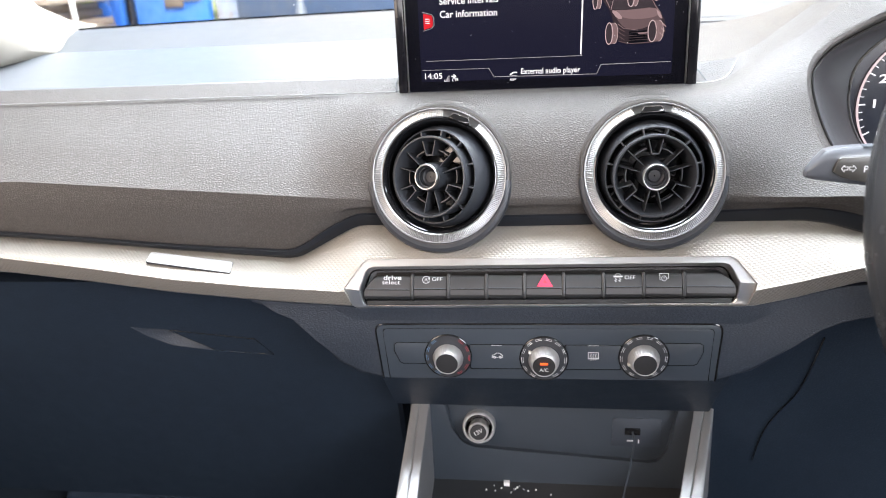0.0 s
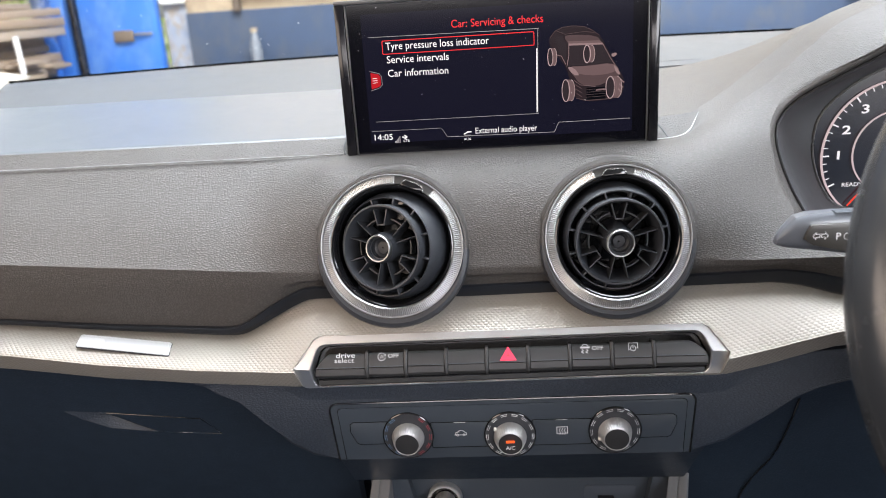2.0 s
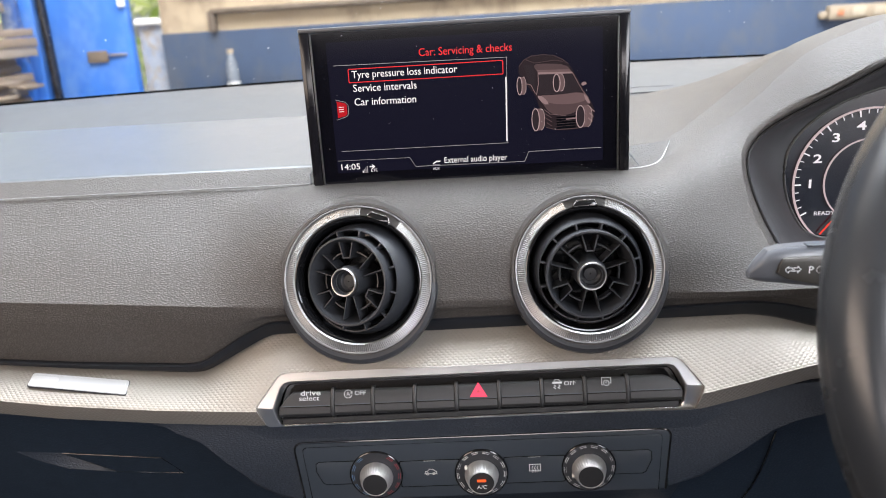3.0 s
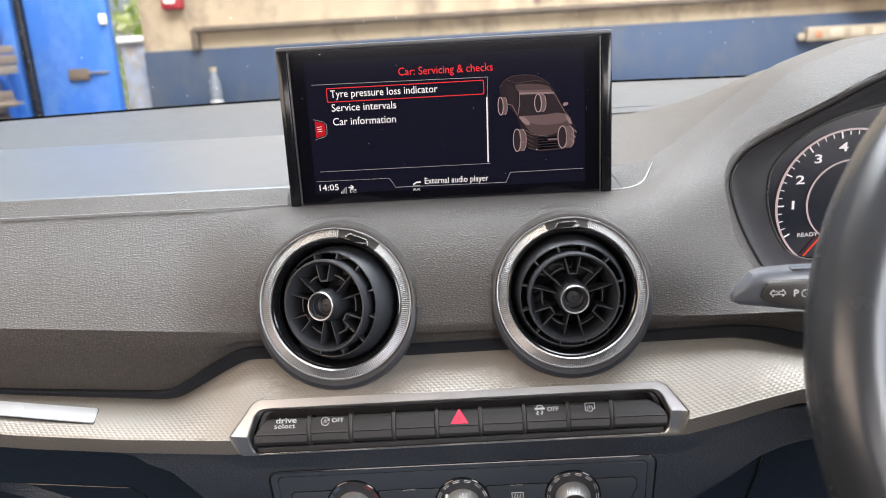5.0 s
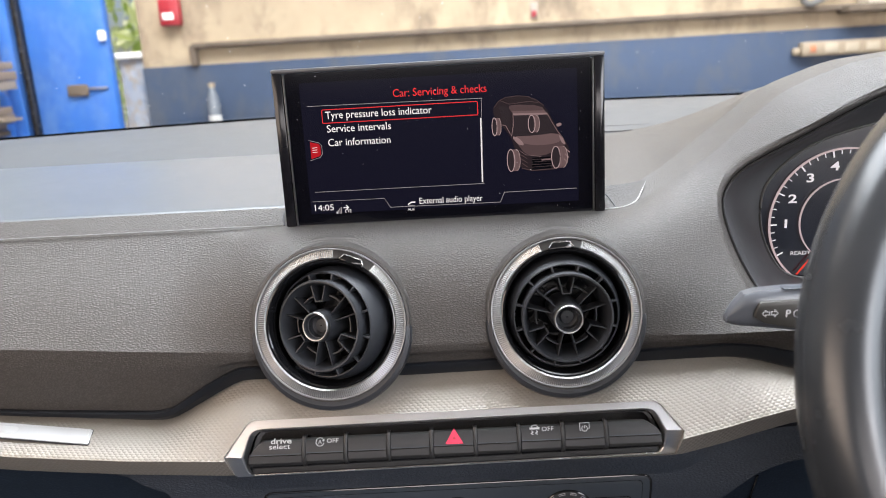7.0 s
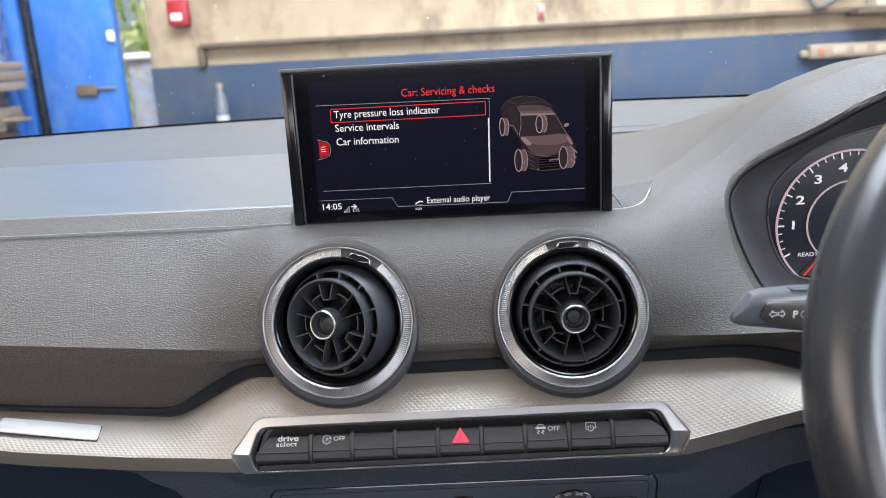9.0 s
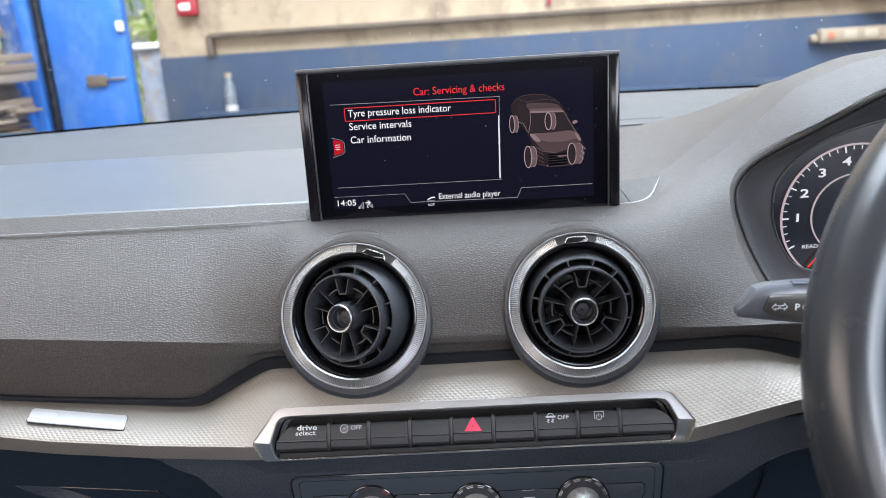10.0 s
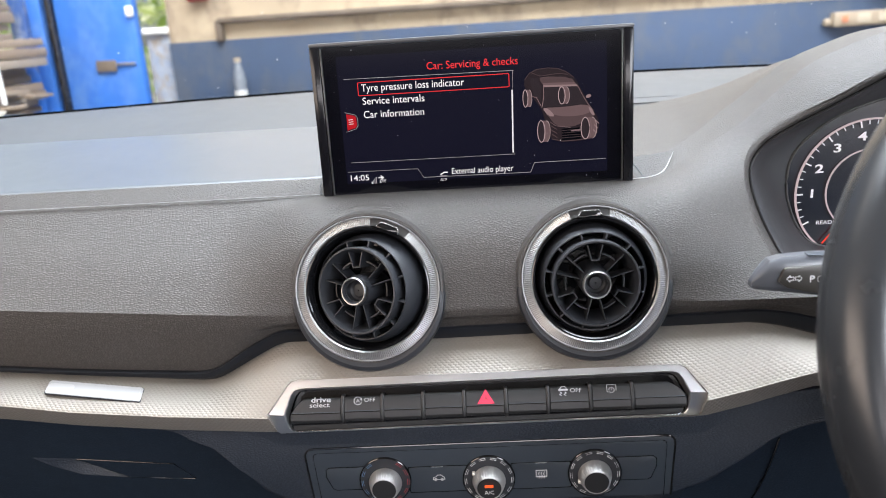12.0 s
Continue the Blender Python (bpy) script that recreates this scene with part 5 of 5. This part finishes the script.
for x in (-0.0390, -0.0344):
    part("key_icon", stroke(circle(x, -0.0006, 0.0009, 10), 0.0004, 0.0017, closed=True), "print", clim)
part("key_icon", stroke([(0.0336, -0.0014), (0.0336, 0.0038), (0.0412, 0.0038), (0.0412, -0.0014)], 0.0005, 0.0016, closed=True), "print", clim)
for x in (0.0356, 0.0374, 0.0392):
    part("key_icon", stroke([(x, -0.0026), (x + 0.0006, -0.0008), (x - 0.0004, 0.0008), (x + 0.0004, 0.0026)], 0.0004, 0.0017), "print", clim)


def knob(x, y, pointer, scale_mats, cap_text=""):
    m = pose(x, y, 0.0009)
    k = part("knob_seat", lathe([(0.0188, -0.002), (0.0188, 0.0010), (0.0182, 0.0016), (0.0005, 0.0016)], 64, closed=False), "vent", clim, "round black scale")
    k.matrix_basis = m
    part("seat_ring", lathe([(0.0190, 0.0), (0.0190, 0.0014), (0.0184, 0.0018), (0.0180, 0.0012), (0.0180, 0.0)], 64), "gloss", k)
    for i in range(12):
        a = -58 + 296 / 11 * i
        mat = scale_mats(i)
        if mat:
            # each mark is a thin outlined lozenge
            bm = lathe([(0.0172, 0.0016), (0.0175, 0.0016), (0.0175, 0.0018), (0.0172, 0.0018)], 6, a - 8, 16)
            part("scale_mark", bm, mat, k)
            bm = lathe([(0.0160, 0.0016), (0.0163, 0.0016), (0.0163, 0.0018), (0.0160, 0.0018)], 6, a - 8, 16)
            part("scale_mark", bm, mat, k)
    lean = pose(0, -0.0012, 0.0, 3, 0, 0) @ Matrix.Diagonal((0.85, 0.85, 0.88, 1))
    bm = bmesh.new()
    n = 72
    prof = [(0.0142, 0.0012), (0.0142, 0.0030), (0.0120, 0.0100), (0.0112, 0.0114)]
    rings = [[bm.verts.new(((r - (0.0004 if i % 2 and 0 < j < 3 else 0)) * math.cos(2 * math.pi * i / n), (r - (0.0004 if i % 2 and 0 < j < 3 else 0)) * math.sin(2 * math.pi * i / n), z)) for j, (r, z) in enumerate(prof)] for i in range(n)]
    for i in range(n):
        p, q = rings[i], rings[(i + 1) % n]
        for j in range(3):
            bm.faces.new((p[j], q[j], q[j + 1], p[j + 1]))
    bmesh.ops.transform(bm, matrix=lean, verts=bm.verts)
    part("grip", bm, "grip", k, "ribbed silver grip", sharp=15)
    bm = lathe([(0.0113, 0.0110), (0.0111, 0.0120), (0.0104, 0.0123), (0.0100, 0.0118)], 56, closed=False)
    bmesh.ops.transform(bm, matrix=lean, verts=bm.verts)
    part("grip_edge", bm, "grip", k, "bright edge")
    bm = lathe([(0.0103, 0.0114), (0.0100, 0.0122), (0.0060, 0.0126), (0.0005, 0.0127)], 56, closed=False)
    bmesh.ops.transform(bm, matrix=lean, verts=bm.verts)
    part("cap", bm, "rubber", k, "black cap")
    a = radians(pointer)
    bm = box(0.0124 * math.cos(a), 0.0124 * math.sin(a), 0.0030, 0.0020, 0.0020, 0.0036, 0.0006)
    part("pointer", bm, "white_pl", k, "white pointer")
    if cap_text:
        lettering("cap_text", cap_text, 0.0050, lean @ at(0, -0.0036, 0.0128), "print", k, "CENTER", 1.0)
        part("cap_lamp", prism([(x, y) for x, y in rounded(0.0062, 0.0018, 0.0004, 2, 0, 0.0014)], 0.0125, 0.0130), "ac_lamp", k, "lit amber indicator")
    return k


knob(-0.0758, 0.0002, 222, lambda i: "red_print" if i < 5 else ("blue_print" if i > 6 else None))
knob(-0.0005, -0.0014, 150, lambda i: "print" if i % 4 else "dim_print", "A/C")
knob(0.0752, 0.0002, 205, lambda i: "print" if i % 3 else "dim_print")

# ---- centre console and tray ----
cons = thing("centre_console", "dark centre console with a storage tray and silver edged sides", "centre console")
bm = box(0.010, 0.588, 0.755, 0.225, 0.02, 0.11, 0.004)
part("tray_back", bm, "smooth", cons, "dark tray back wall")
POCKET = [(-0.094, 0.815), (-0.0900, 0.790), (-0.0865, 0.772), (-0.0825, 0.7590), (-0.076, 0.7510), (-0.066, 0.7470), (0.095, 0.736), (0.104, 0.738), (0.1095, 0.744), (0.113, 0.758), (0.117, 0.785), (0.121, 0.815)]
part("tray_frame", upright(POCKET + [(0.142, 0.815), (0.142, 0.700), (-0.124, 0.700), (-0.124, 0.815)], 0.569, 0.590, 0.003), "smooth", cons, "moulded surround of the tray")
part("tray_floor", loft([[(x, y, z) for y, z in ((0.60, 0.728), (0.56, 0.708), (0.44, 0.690), (0.20, 0.685), (0.20, 0.66), (0.60, 0.66))] for x in (-0.12, 0.13)]), plain("tray_mat", (0.016, 0.017, 0.019), 0.5), cons, "dark tray floor")
for s, x0, x1, label in ((-1, -0.1090, -0.1095, "silver edge strip"), (1, 0.146, 0.088, "silver edge strip")):
    rowsA, rowsB = [], []
    for k in range(9):
        u = k / 8
        y, z = 0.60 - 0.22 * u, 0.815 - 0.105 * u
        x = x0 + (x1 - x0) * u * 1.2
        rowsA.append([(x + dx, y, z + dz) for dx, dz in ((-0.0042, -0.14), (-0.0042, -0.0006), (-0.0034, 0.0), (0.0034, 0.0), (0.0042, -0.0006), (0.0042, -0.14))])
        o = s * (0.0080 + 0.0022 * u)
        rowsB.append([(x + o + dx * (0.8 + 0.5 * u), y, z + dz) for dx, dz in ((-0.0046, -0.14), (-0.0042, -0.0006), (-0.003, 0.0), (0.003, 0.0), (0.0044, -0.0010), (0.0050, -0.14))])
    part("side_strip", loft(rowsB), "console_silver", cons, label)
    part("side_wall", loft(rowsA), "console_silver", cons, "inner silver edge strip")
sock = thing("power_socket", "12 volt power socket with a chrome rim and cap", "power socket", pose(-0.0600, 0.570, 0.7715, 78, 0, 0) @ Matrix.Scale(1.02, 4))
part("rim", lathe([(0.0150, -0.01), (0.0150, 0.0020), (0.0140, 0.0034), (0.0126, 0.0034), (0.0122, 0.001), (0.0122, -0.01)], 48), "satin", sock)
part("sleeve", lathe([(0.0120, 0.0), (0.0112, 0.0005), (0.0100, -0.004), (0.0005, -0.004)], 40, closed=False), "gloss", sock)
bm = bmesh.new()
n = 40
rings = [[bm.verts.new(((r - (0.0005 if i % 2 and j < 2 else 0)) * math.cos(2 * math.pi * i / n), (r - (0.0005 if i % 2 and j < 2 else 0)) * math.sin(2 * math.pi * i / n) - 0.0018, z)) for j, (r, z) in enumerate([(0.0098, -0.003), (0.0098, 0.0085), (0.0090, 0.0105), (0.0078, 0.0105)])] for i in range(n)]
for i in range(n):
    p, q = rings[i], rings[(i + 1) % n]
    for j in range(3):
        bm.faces.new((p[j], q[j], q[j + 1], p[j + 1]))
bmesh.ops.scale(bm, vec=(0.95, 0.95, 0.85), verts=bm.verts)
part("grip", bm, "grip", sock, "ribbed silver plug", sharp=15)
cap = lathe([(0.0080, 0.0100), (0.0072, 0.0108), (0.0005, 0.0110)], 32, closed=False)
bmesh.ops.translate(cap, vec=(0, -0.0018, 0), verts=cap.verts)
bmesh.ops.scale(cap, vec=(0.95, 0.95, 0.85), verts=cap.verts)
part("cap", cap, "rubber", sock, "black cap")
lettering("cap_text", "12V", 0.0058, at(0, -0.0018, 0.0096, 28), "print", sock, "CENTER")
usb = thing("usb_socket", "small dark connection socket with a plugged lead", "socket", pose(0.0845, 0.570, 0.7655, 90, 0, 0))
part("plate", prism(rounded(0.044, 0.030, 0.003), -0.0120, -0.0070, 0.0006), plain("socket_plate", (0.034, 0.042, 0.055), 0.4, fine=0), usb)
part("port", box(-0.004, 0.002, -0.0065, 0.014, 0.006, 0.004, 0.0006), "gloss", usb, "black port")
part("port_mark", stroke([(-0.008, -0.0085), (-0.002, -0.0085)], 0.001, -0.0068), "print", usb)
part("port_mark", stroke([(0.002, -0.0105), (0.002, -0.0075)], 0.001, -0.0068), "print", usb)
part("lead", tube(chaikin([(-0.004, 0.002, -0.005), (-0.004, 0.0, 0.012), (-0.020, -0.030, 0.060), (-0.036, -0.068, 0.10), (-0.05, -0.074, 0.16)], 3), 0.0009, 8), "smooth", usb, "thin black lead")
crumbs = bmesh.new()
rnd = random.Random(3)
for i in range(14):
    box(rnd.gauss(-0.024, 0.016), rnd.gauss(0.562, 0.003), 0.7105, rnd.uniform(0.0005, 0.0016), rnd.uniform(0.0005, 0.0016), 0.0007, m=None, bm=crumbs)
box(-0.035, 0.566, 0.7130, 0.0055, 0.004, 0.004, bm=crumbs)
tagged(part("crumbs", crumbs, "print"), "pale crumbs and dust on the tray floor", "crumbs", kind="stuff")

# ---- glovebox and lower panels ----
glove = thing("glovebox", "dark closed glovebox with a scooped pull handle", "glovebox")
# face leans away from the trim downwards
def glove_y(z):
    return 0.530 + (0.92 - z) * 0.42


rows = []
right = [(0.934, -0.236), (0.923, -0.222), (0.912, -0.206), (0.893, -0.189), (0.873, -0.172), (0.862, -0.155), (0.845, -0.135), (0.80, -0.135), (0.70, -0.14), (0.60, -0.15)]
for zz, xr in right:
    rows.append([(x, glove_y(zz) + d, zz) for x, d in ((-0.70, 0.0), (-0.5, 0.0), (-0.37, 0.0), (-0.30, 0), (xr - 0.004, 0.0), (xr, 0.003), (xr, 0.06), (-0.70, 0.06))])
lid = part("lid", loft(rows), "glove", glove)
RECESS = [(-0.374, 0.8815), (-0.338, 0.8785), (-0.258, 0.8690), (-0.245, 0.8485), (-0.301, 0.8525), (-0.341, 0.8585), (-0.361, 0.8695)]
cutter = prism([(x, zz) for x, zz in RECESS], -0.60, -0.50)
bmesh.ops.transform(cutter, matrix=pose(0, 0, 0, 90, 0, 0), verts=cutter.verts)
cut(lid, cutter)
bm = bmesh.new()
mouth = [bm.verts.new((x, glove_y(zz), zz)) for x, zz in (RECESS[0], RECESS[6], RECESS[5], RECESS[4])]
deep = [bm.verts.new((x, glove_y(zz) + d, zz)) for x, zz, d in ((-0.355, 0.8800, 0.004), (-0.330, 0.876, 0.012), (-0.315, 0.864, 0.014), (-0.296, 0.8535, 0.010))]
for k in range(3):
    bm.faces.new((mouth[k], mouth[k + 1], deep[k + 1], deep[k]))
floor_back = [bm.verts.new((x, glove_y(zz) + 0.022, zz)) for x, zz in ((-0.36, 0.884), (-0.24, 0.872), (-0.24, 0.846), (-0.33, 0.846))]
bm.faces.new(floor_back)
part("handle_scoop", bm, "lower", glove, "smooth scooped handle recess", sharp=60)
FLAP = [(-0.3365, 0.8778), (-0.2586, 0.8684), (-0.2460, 0.8491), (-0.3000, 0.8531)]
bm = loft([[(x, glove_y(zz) + d, zz) for x, zz in FLAP] for d in (-0.0004, 0.009)])
part("handle_flap", bm, "glove", glove, "smooth pull flap")
part("flap_joint", tube([(x, glove_y(zz) - 0.0002, zz) for x, zz in FLAP], 0.0004, 6, closed=True), "gloss", glove)

knee = thing("knee_panel", "dark grained lower panel under the steering column", "lower panel")
rows = []
for zz, xl in ((0.930, 0.245), (0.918, 0.220), (0.908, 0.205), (0.893, 0.190), (0.873, 0.163), (0.863, 0.140), (0.84, 0.137), (0.78, 0.145), (0.70, 0.15), (0.60, 0.15)):
    y = 0.528 + (0.93 - zz) * 0.30
    rows.append([(x, y + d, zz) for x, d in ((0.70, 0.06), (0.70, 0.0), (0.40, 0.0), (xl + 0.004, 0.0), (xl, 0.003), (xl, 0.06))])
part("panel", loft(rows), "glove", knee)
part("panel_joint", tube(chaikin([(0.2205, 0.5415, 0.8820), (0.2175, 0.5505, 0.850), (0.2120, 0.5605, 0.818), (0.1990, 0.5670, 0.795), (0.1920, 0.5745, 0.770), (0.1905, 0.585, 0.735)], 2), 0.0007, 6), "gloss", knee, "dark joint between panels")

# footwell seat edge on the passenger side
foot = part("footwell_lining", loft([[(x, y, z) for y, z in ((0.86, 0.72), (0.82, 0.50), (0.72, 0.40), (0.74, 0.38), (0.9, 0.38), (0.9, 0.72))] for x in (-0.70, -0.15)]), "carpet")
tagged(foot, "dark carpeted footwell lining", "cabin lining", kind="structure")

# ---- instrument cluster ----
clus = thing("instrument_cluster", "dark instrument cluster with a lit rev counter", "instrument cluster")
inner = smooth_loop([(0.2395, 1.066), (0.2425, 1.0885), (0.2660, 1.1105), (0.295, 1.1230), (0.345, 1.133), (0.40, 1.136), (0.45, 1.130), (0.487, 1.113), (0.502, 1.09), (0.505, 1.06), (0.49, 1.032), (0.45, 1.018), (0.36, 1.012), (0.29, 1.010), (0.262, 1.014), (0.250, 1.030), (0.2425, 1.048)])
# rounded padded lip that rolls over into the recess
lip_rows = []
for (out, ring, deep), back in zip(LIP, (0.0022, 0.0008, -0.0001, 0.0014, 0.0036, 0.0066)):
    lip_rows.append([(x, d + back, z) for (x, z), d in zip(ring, eased(deep))])
for out, back in ((-0.0006, 0.0095), (-0.0012, 0.0160)):
    lip_rows.append([(x, b + back, z) for (x, z), b in zip(grow(POD, out), base)])
part("hood_lip", loft(lip_rows, caps=False), "pad", dash, "rounded padded lip round the instruments")
rows = [[(x, b + back, z) for (x, z), b in zip(grow(POD, out), base)] for out, back in ((-0.0010, 0.0090), (-0.0020, 0.0078), (-0.0032, 0.0088))]
for k in (0.2, 0.45, 0.7, 0.9, 1.0):
    bend = math.sin(math.pi * k) * 0.0035
    rows.append([(x0 + (x1 - x0) * k, (b + 0.010) + (0.6085 - b - 0.010) * k + bend, z0 + (z1 - z0) * k) for (x0, z0), (x1, z1), b in zip(grow(POD, -0.0034), inner, base)])
rows.append([(x, 0.613, z) for x, z in grow(inner, -0.0006)])
part("cowl", loft(rows, caps=False), plain("cowl_black", (0.030, 0.030, 0.032), 0.42), clus, "matt black inner cowl")
part("cowl_lip", tube([(x, 0.6078, z) for x, z in inner], 0.0010, 8, closed=True), plain("cowl_lip_grey", (0.045, 0.043, 0.042), 0.4, fine=0), clus, "thin raised inner lip")
part("face", upright([(x, z) for x, z in inner], 0.610, 0.618), plain("dial_black", (0.006, 0.007, 0.012), 0.22, fine=0), clus, "dark blue black dial face")
DIAL = (0.3030, 1.0560)


def dial_ring(r0, r1, a0, a1, mat, y=0.609, cx=DIAL[0], cz=DIAL[1], name="dial_ring", label=""):
    bm = lathe([(r0, 0), (r1, 0), (r1, 0.0015), (r0, 0.0015)], 72, a0, a1 - a0)
    bmesh.ops.transform(bm, matrix=pose(cx, y, cz, 90, 0, 0), verts=bm.verts)
    return part(name, bm, mat, clus, label)


dial_ring(0.0545, 0.0558, -30, 330 - 0.01, "dial_rim", label="pale dial rim")
dial_ring(0.0318, 0.0326, 0, 359.99, "dial_rim", label="pale inner dial rim")
dial_ring(0.0545, 0.0556, 0, 359.99, "dial_rim", cx=0.4395, label="pale dial rim")


def dial_at(angle, r, y=0.6085):
    a = radians(angle)
    return pose(DIAL[0] + r * math.cos(a), y, DIAL[1] + r * math.sin(a), 90, 0, 0)


# ticks from zero at the lower left round to the top
for i in range(29):
    a = 208 - 6.7 * i
    big = i % 4 == 0
    bm = box(0, 0, 0, 0.0048 if big else 0.0028, 0.0010 if big else 0.0005, 0.0006)
    bmesh.ops.transform(bm, matrix=dial_at(a, 0.0518 if big else 0.0525) @ pose(0, 0, 0, 0, 0, a), verts=bm.verts)
    part("tick", bm, "dial_glow", clus)
for n in (1, 2, 3, 4, 5, 6):
    a = 208 - 26.8 * n
    lettering("dial_numeral", str(n), 0.0092, dial_at(a, 0.0425), "dial_glow", clus, "CENTER", 1.5, bold=0.00018)
lettering("dial_text", "READY", 0.0044, dial_at(214, 0.0415) @ at(-0.0035, -0.0012), "dial_glow", clus, "LEFT", 1.15)
bm = prism([(0.020, -0.0006), (0.0525, -0.0004), (0.0525, 0.0004), (0.020, 0.0006)], 0, 0.001)
bmesh.ops.transform(bm, matrix=pose(DIAL[0], 0.607, DIAL[1], 90, 0, 0) @ pose(0, 0, 0, 0, 0, 231), verts=bm.verts)
part("needle", bm, "needle", clus, "red needle")
lettering("dial_text", "8", 0.0085, pose(0.3600, 0.6085, 1.046, 90, 0, 0), "needle", clus, "CENTER", 1.2)

# ---- indicator stalk ----
st = thing("indicator_stalk", "black indicator stalk with white lamp symbols", "stalk", pose(0.166, 0.462, 1.0345, 90, 0, 0))
# local x along the stalk, y up, z towards the cabin
rows = []
for x, lo, hi, d in ((-0.003, -0.0020, 0.0022, 0.005), (0.0005, -0.0032, 0.0080, 0.008), (0.0065, -0.0040, 0.0150, 0.011), (0.014, -0.0048, 0.0168, 0.012), (0.03, -0.0072, 0.0174, 0.0125), (0.06, -0.0115, 0.0174, 0.013), (0.10, -0.014, 0.0145, 0.013), (0.15, -0.012, 0.012, 0.012)):
    c, h = (lo + hi) / 2, (hi - lo) / 2
    y = -0.002 - 0.02 * x
    rows.append([(x, c + h * max(-1, min(1, 1.12 * math.sin(2 * math.pi * k / 28))), y + d * (0.6 + 0.0) * max(-1, min(1, 1.15 * math.cos(2 * math.pi * k / 28)))) for k in range(28)])
part("body", loft(rows), plain("stalk_plastic", (0.070, 0.074, 0.084), 0.30), st)
part("symbol_panel", prism(smooth_loop([(0.0096, 0.0004), (0.0130, 0.0106), (0.0152, 0.0118), (0.075, 0.0118), (0.075, -0.0125), (0.0326, -0.0048)], 1), 0.0040, 0.0066, 0.0006), plain("symbol_black", (0.030, 0.027, 0.023), 0.4), st, "flat symbol panel")
part("top_key", box(0.034, 0.0174, 0.0, 0.012, 0.0010, 0.006, 0.0004), "smooth", st, "small raised top key")
ZS = 0.0067


def arrow(cx, s):
    pts = [(cx - 0.0021 * s, 0.0), (cx - 0.0003 * s, 0.0020), (cx - 0.0003 * s, 0.0010), (cx + 0.0018 * s, 0.0010), (cx + 0.0018 * s, -0.0009), (cx - 0.0003 * s, -0.0009), (cx - 0.0003 * s, -0.0020)]
    part("symbol", stroke([(x, y + 0.0048) for x, y in pts], 0.00036, ZS, closed=True), "print", st)


arrow(0.0170, 1)
arrow(0.0215, -1)
lettering("symbol_text", "P", 0.0060, at(0.0278, 0.0040, ZS), "print", st, "LEFT")
part("symbol", stroke(circle(0.0345, 0.0040, 0.0020, 12, 90, 270), 0.0004, ZS), "print", st)
for k in (-1, 0, 1):
    part("symbol", stroke([(0.0352, 0.0040 + 0.0018 * k), (0.0374, 0.0040 + 0.0028 * k)], 0.0004, ZS), "print", st)

# ---- steering wheel ----
wheel = thing("steering_wheel", "thick black leather steering wheel", "steering wheel", pose(0.345, 0.345, 1.030, 90 - 24, 0, 0))
R, r = 0.1743, 0.0185
bm = bmesh.new()
rings = []
for i in range(120):
    a = 2 * math.pi * i / 120
    ring = []
    for k in range(24):
        b = 2 * math.pi * k / 24
        rr = R + r * 0.96 * math.cos(b)
        ring.append(bm.verts.new((rr * math.cos(a), rr * math.sin(a), r * 1.12 * math.sin(b))))
    rings.append(ring)
for i in range(120):
    p, q = rings[i], rings[(i + 1) % 120]
    for k in range(24):
        bm.faces.new((p[k], q[k], q[(k + 1) % 24], p[(k + 1) % 24]))
part("rim", bm, "leather", wheel)
# paler, warmer band on the inner rim: cabin light put into its colour
part("inner_band", lathe([(R - r * 0.90, -0.0125), (R - r * 1.02, -0.006), (R - r * 1.04, 0.0), (R - r * 1.02, 0.006), (R - r * 0.90, 0.0125), (R - r * 0.5, 0.0), ], 120), plain("inner_band_leather", (0.040, 0.038, 0.036), 0.42), wheel, "inner rim band, paler and warmer for cabin light")
part("rim_seam", tube([((R - r * 1.03) * math.cos(2 * math.pi * i / 90), (R - r * 1.03) * math.sin(2 * math.pi * i / 90), 0.001) for i in range(90)], 0.0007, 6, closed=True), "smooth", wheel, "stitched inner seam")
part("hub", prism(smooth_loop([(-0.075, 0.045), (0.075, 0.045), (0.07, -0.05), (0.035, -0.075), (-0.035, -0.075), (-0.07, -0.05)], 2), -0.045, 0.010, 0.010), "smooth", wheel, "rounded airbag hub")
for a, w in ((4, 0.028), (176, 0.028), (270, 0.036)):
    bm = box(0.118, 0, -0.012, 0.105, w, 0.016, 0.005)
    bmesh.ops.transform(bm, matrix=pose(0, 0, 0, 0, 0, a), verts=bm.verts)
    part("spoke", bm, "smooth", wheel)
bm = lathe([(0.03, -0.25), (0.034, -0.04), (0.02, -0.04), (0.02, -0.25)], 32)
part("column", bm, "smooth", wheel, "black steering column")
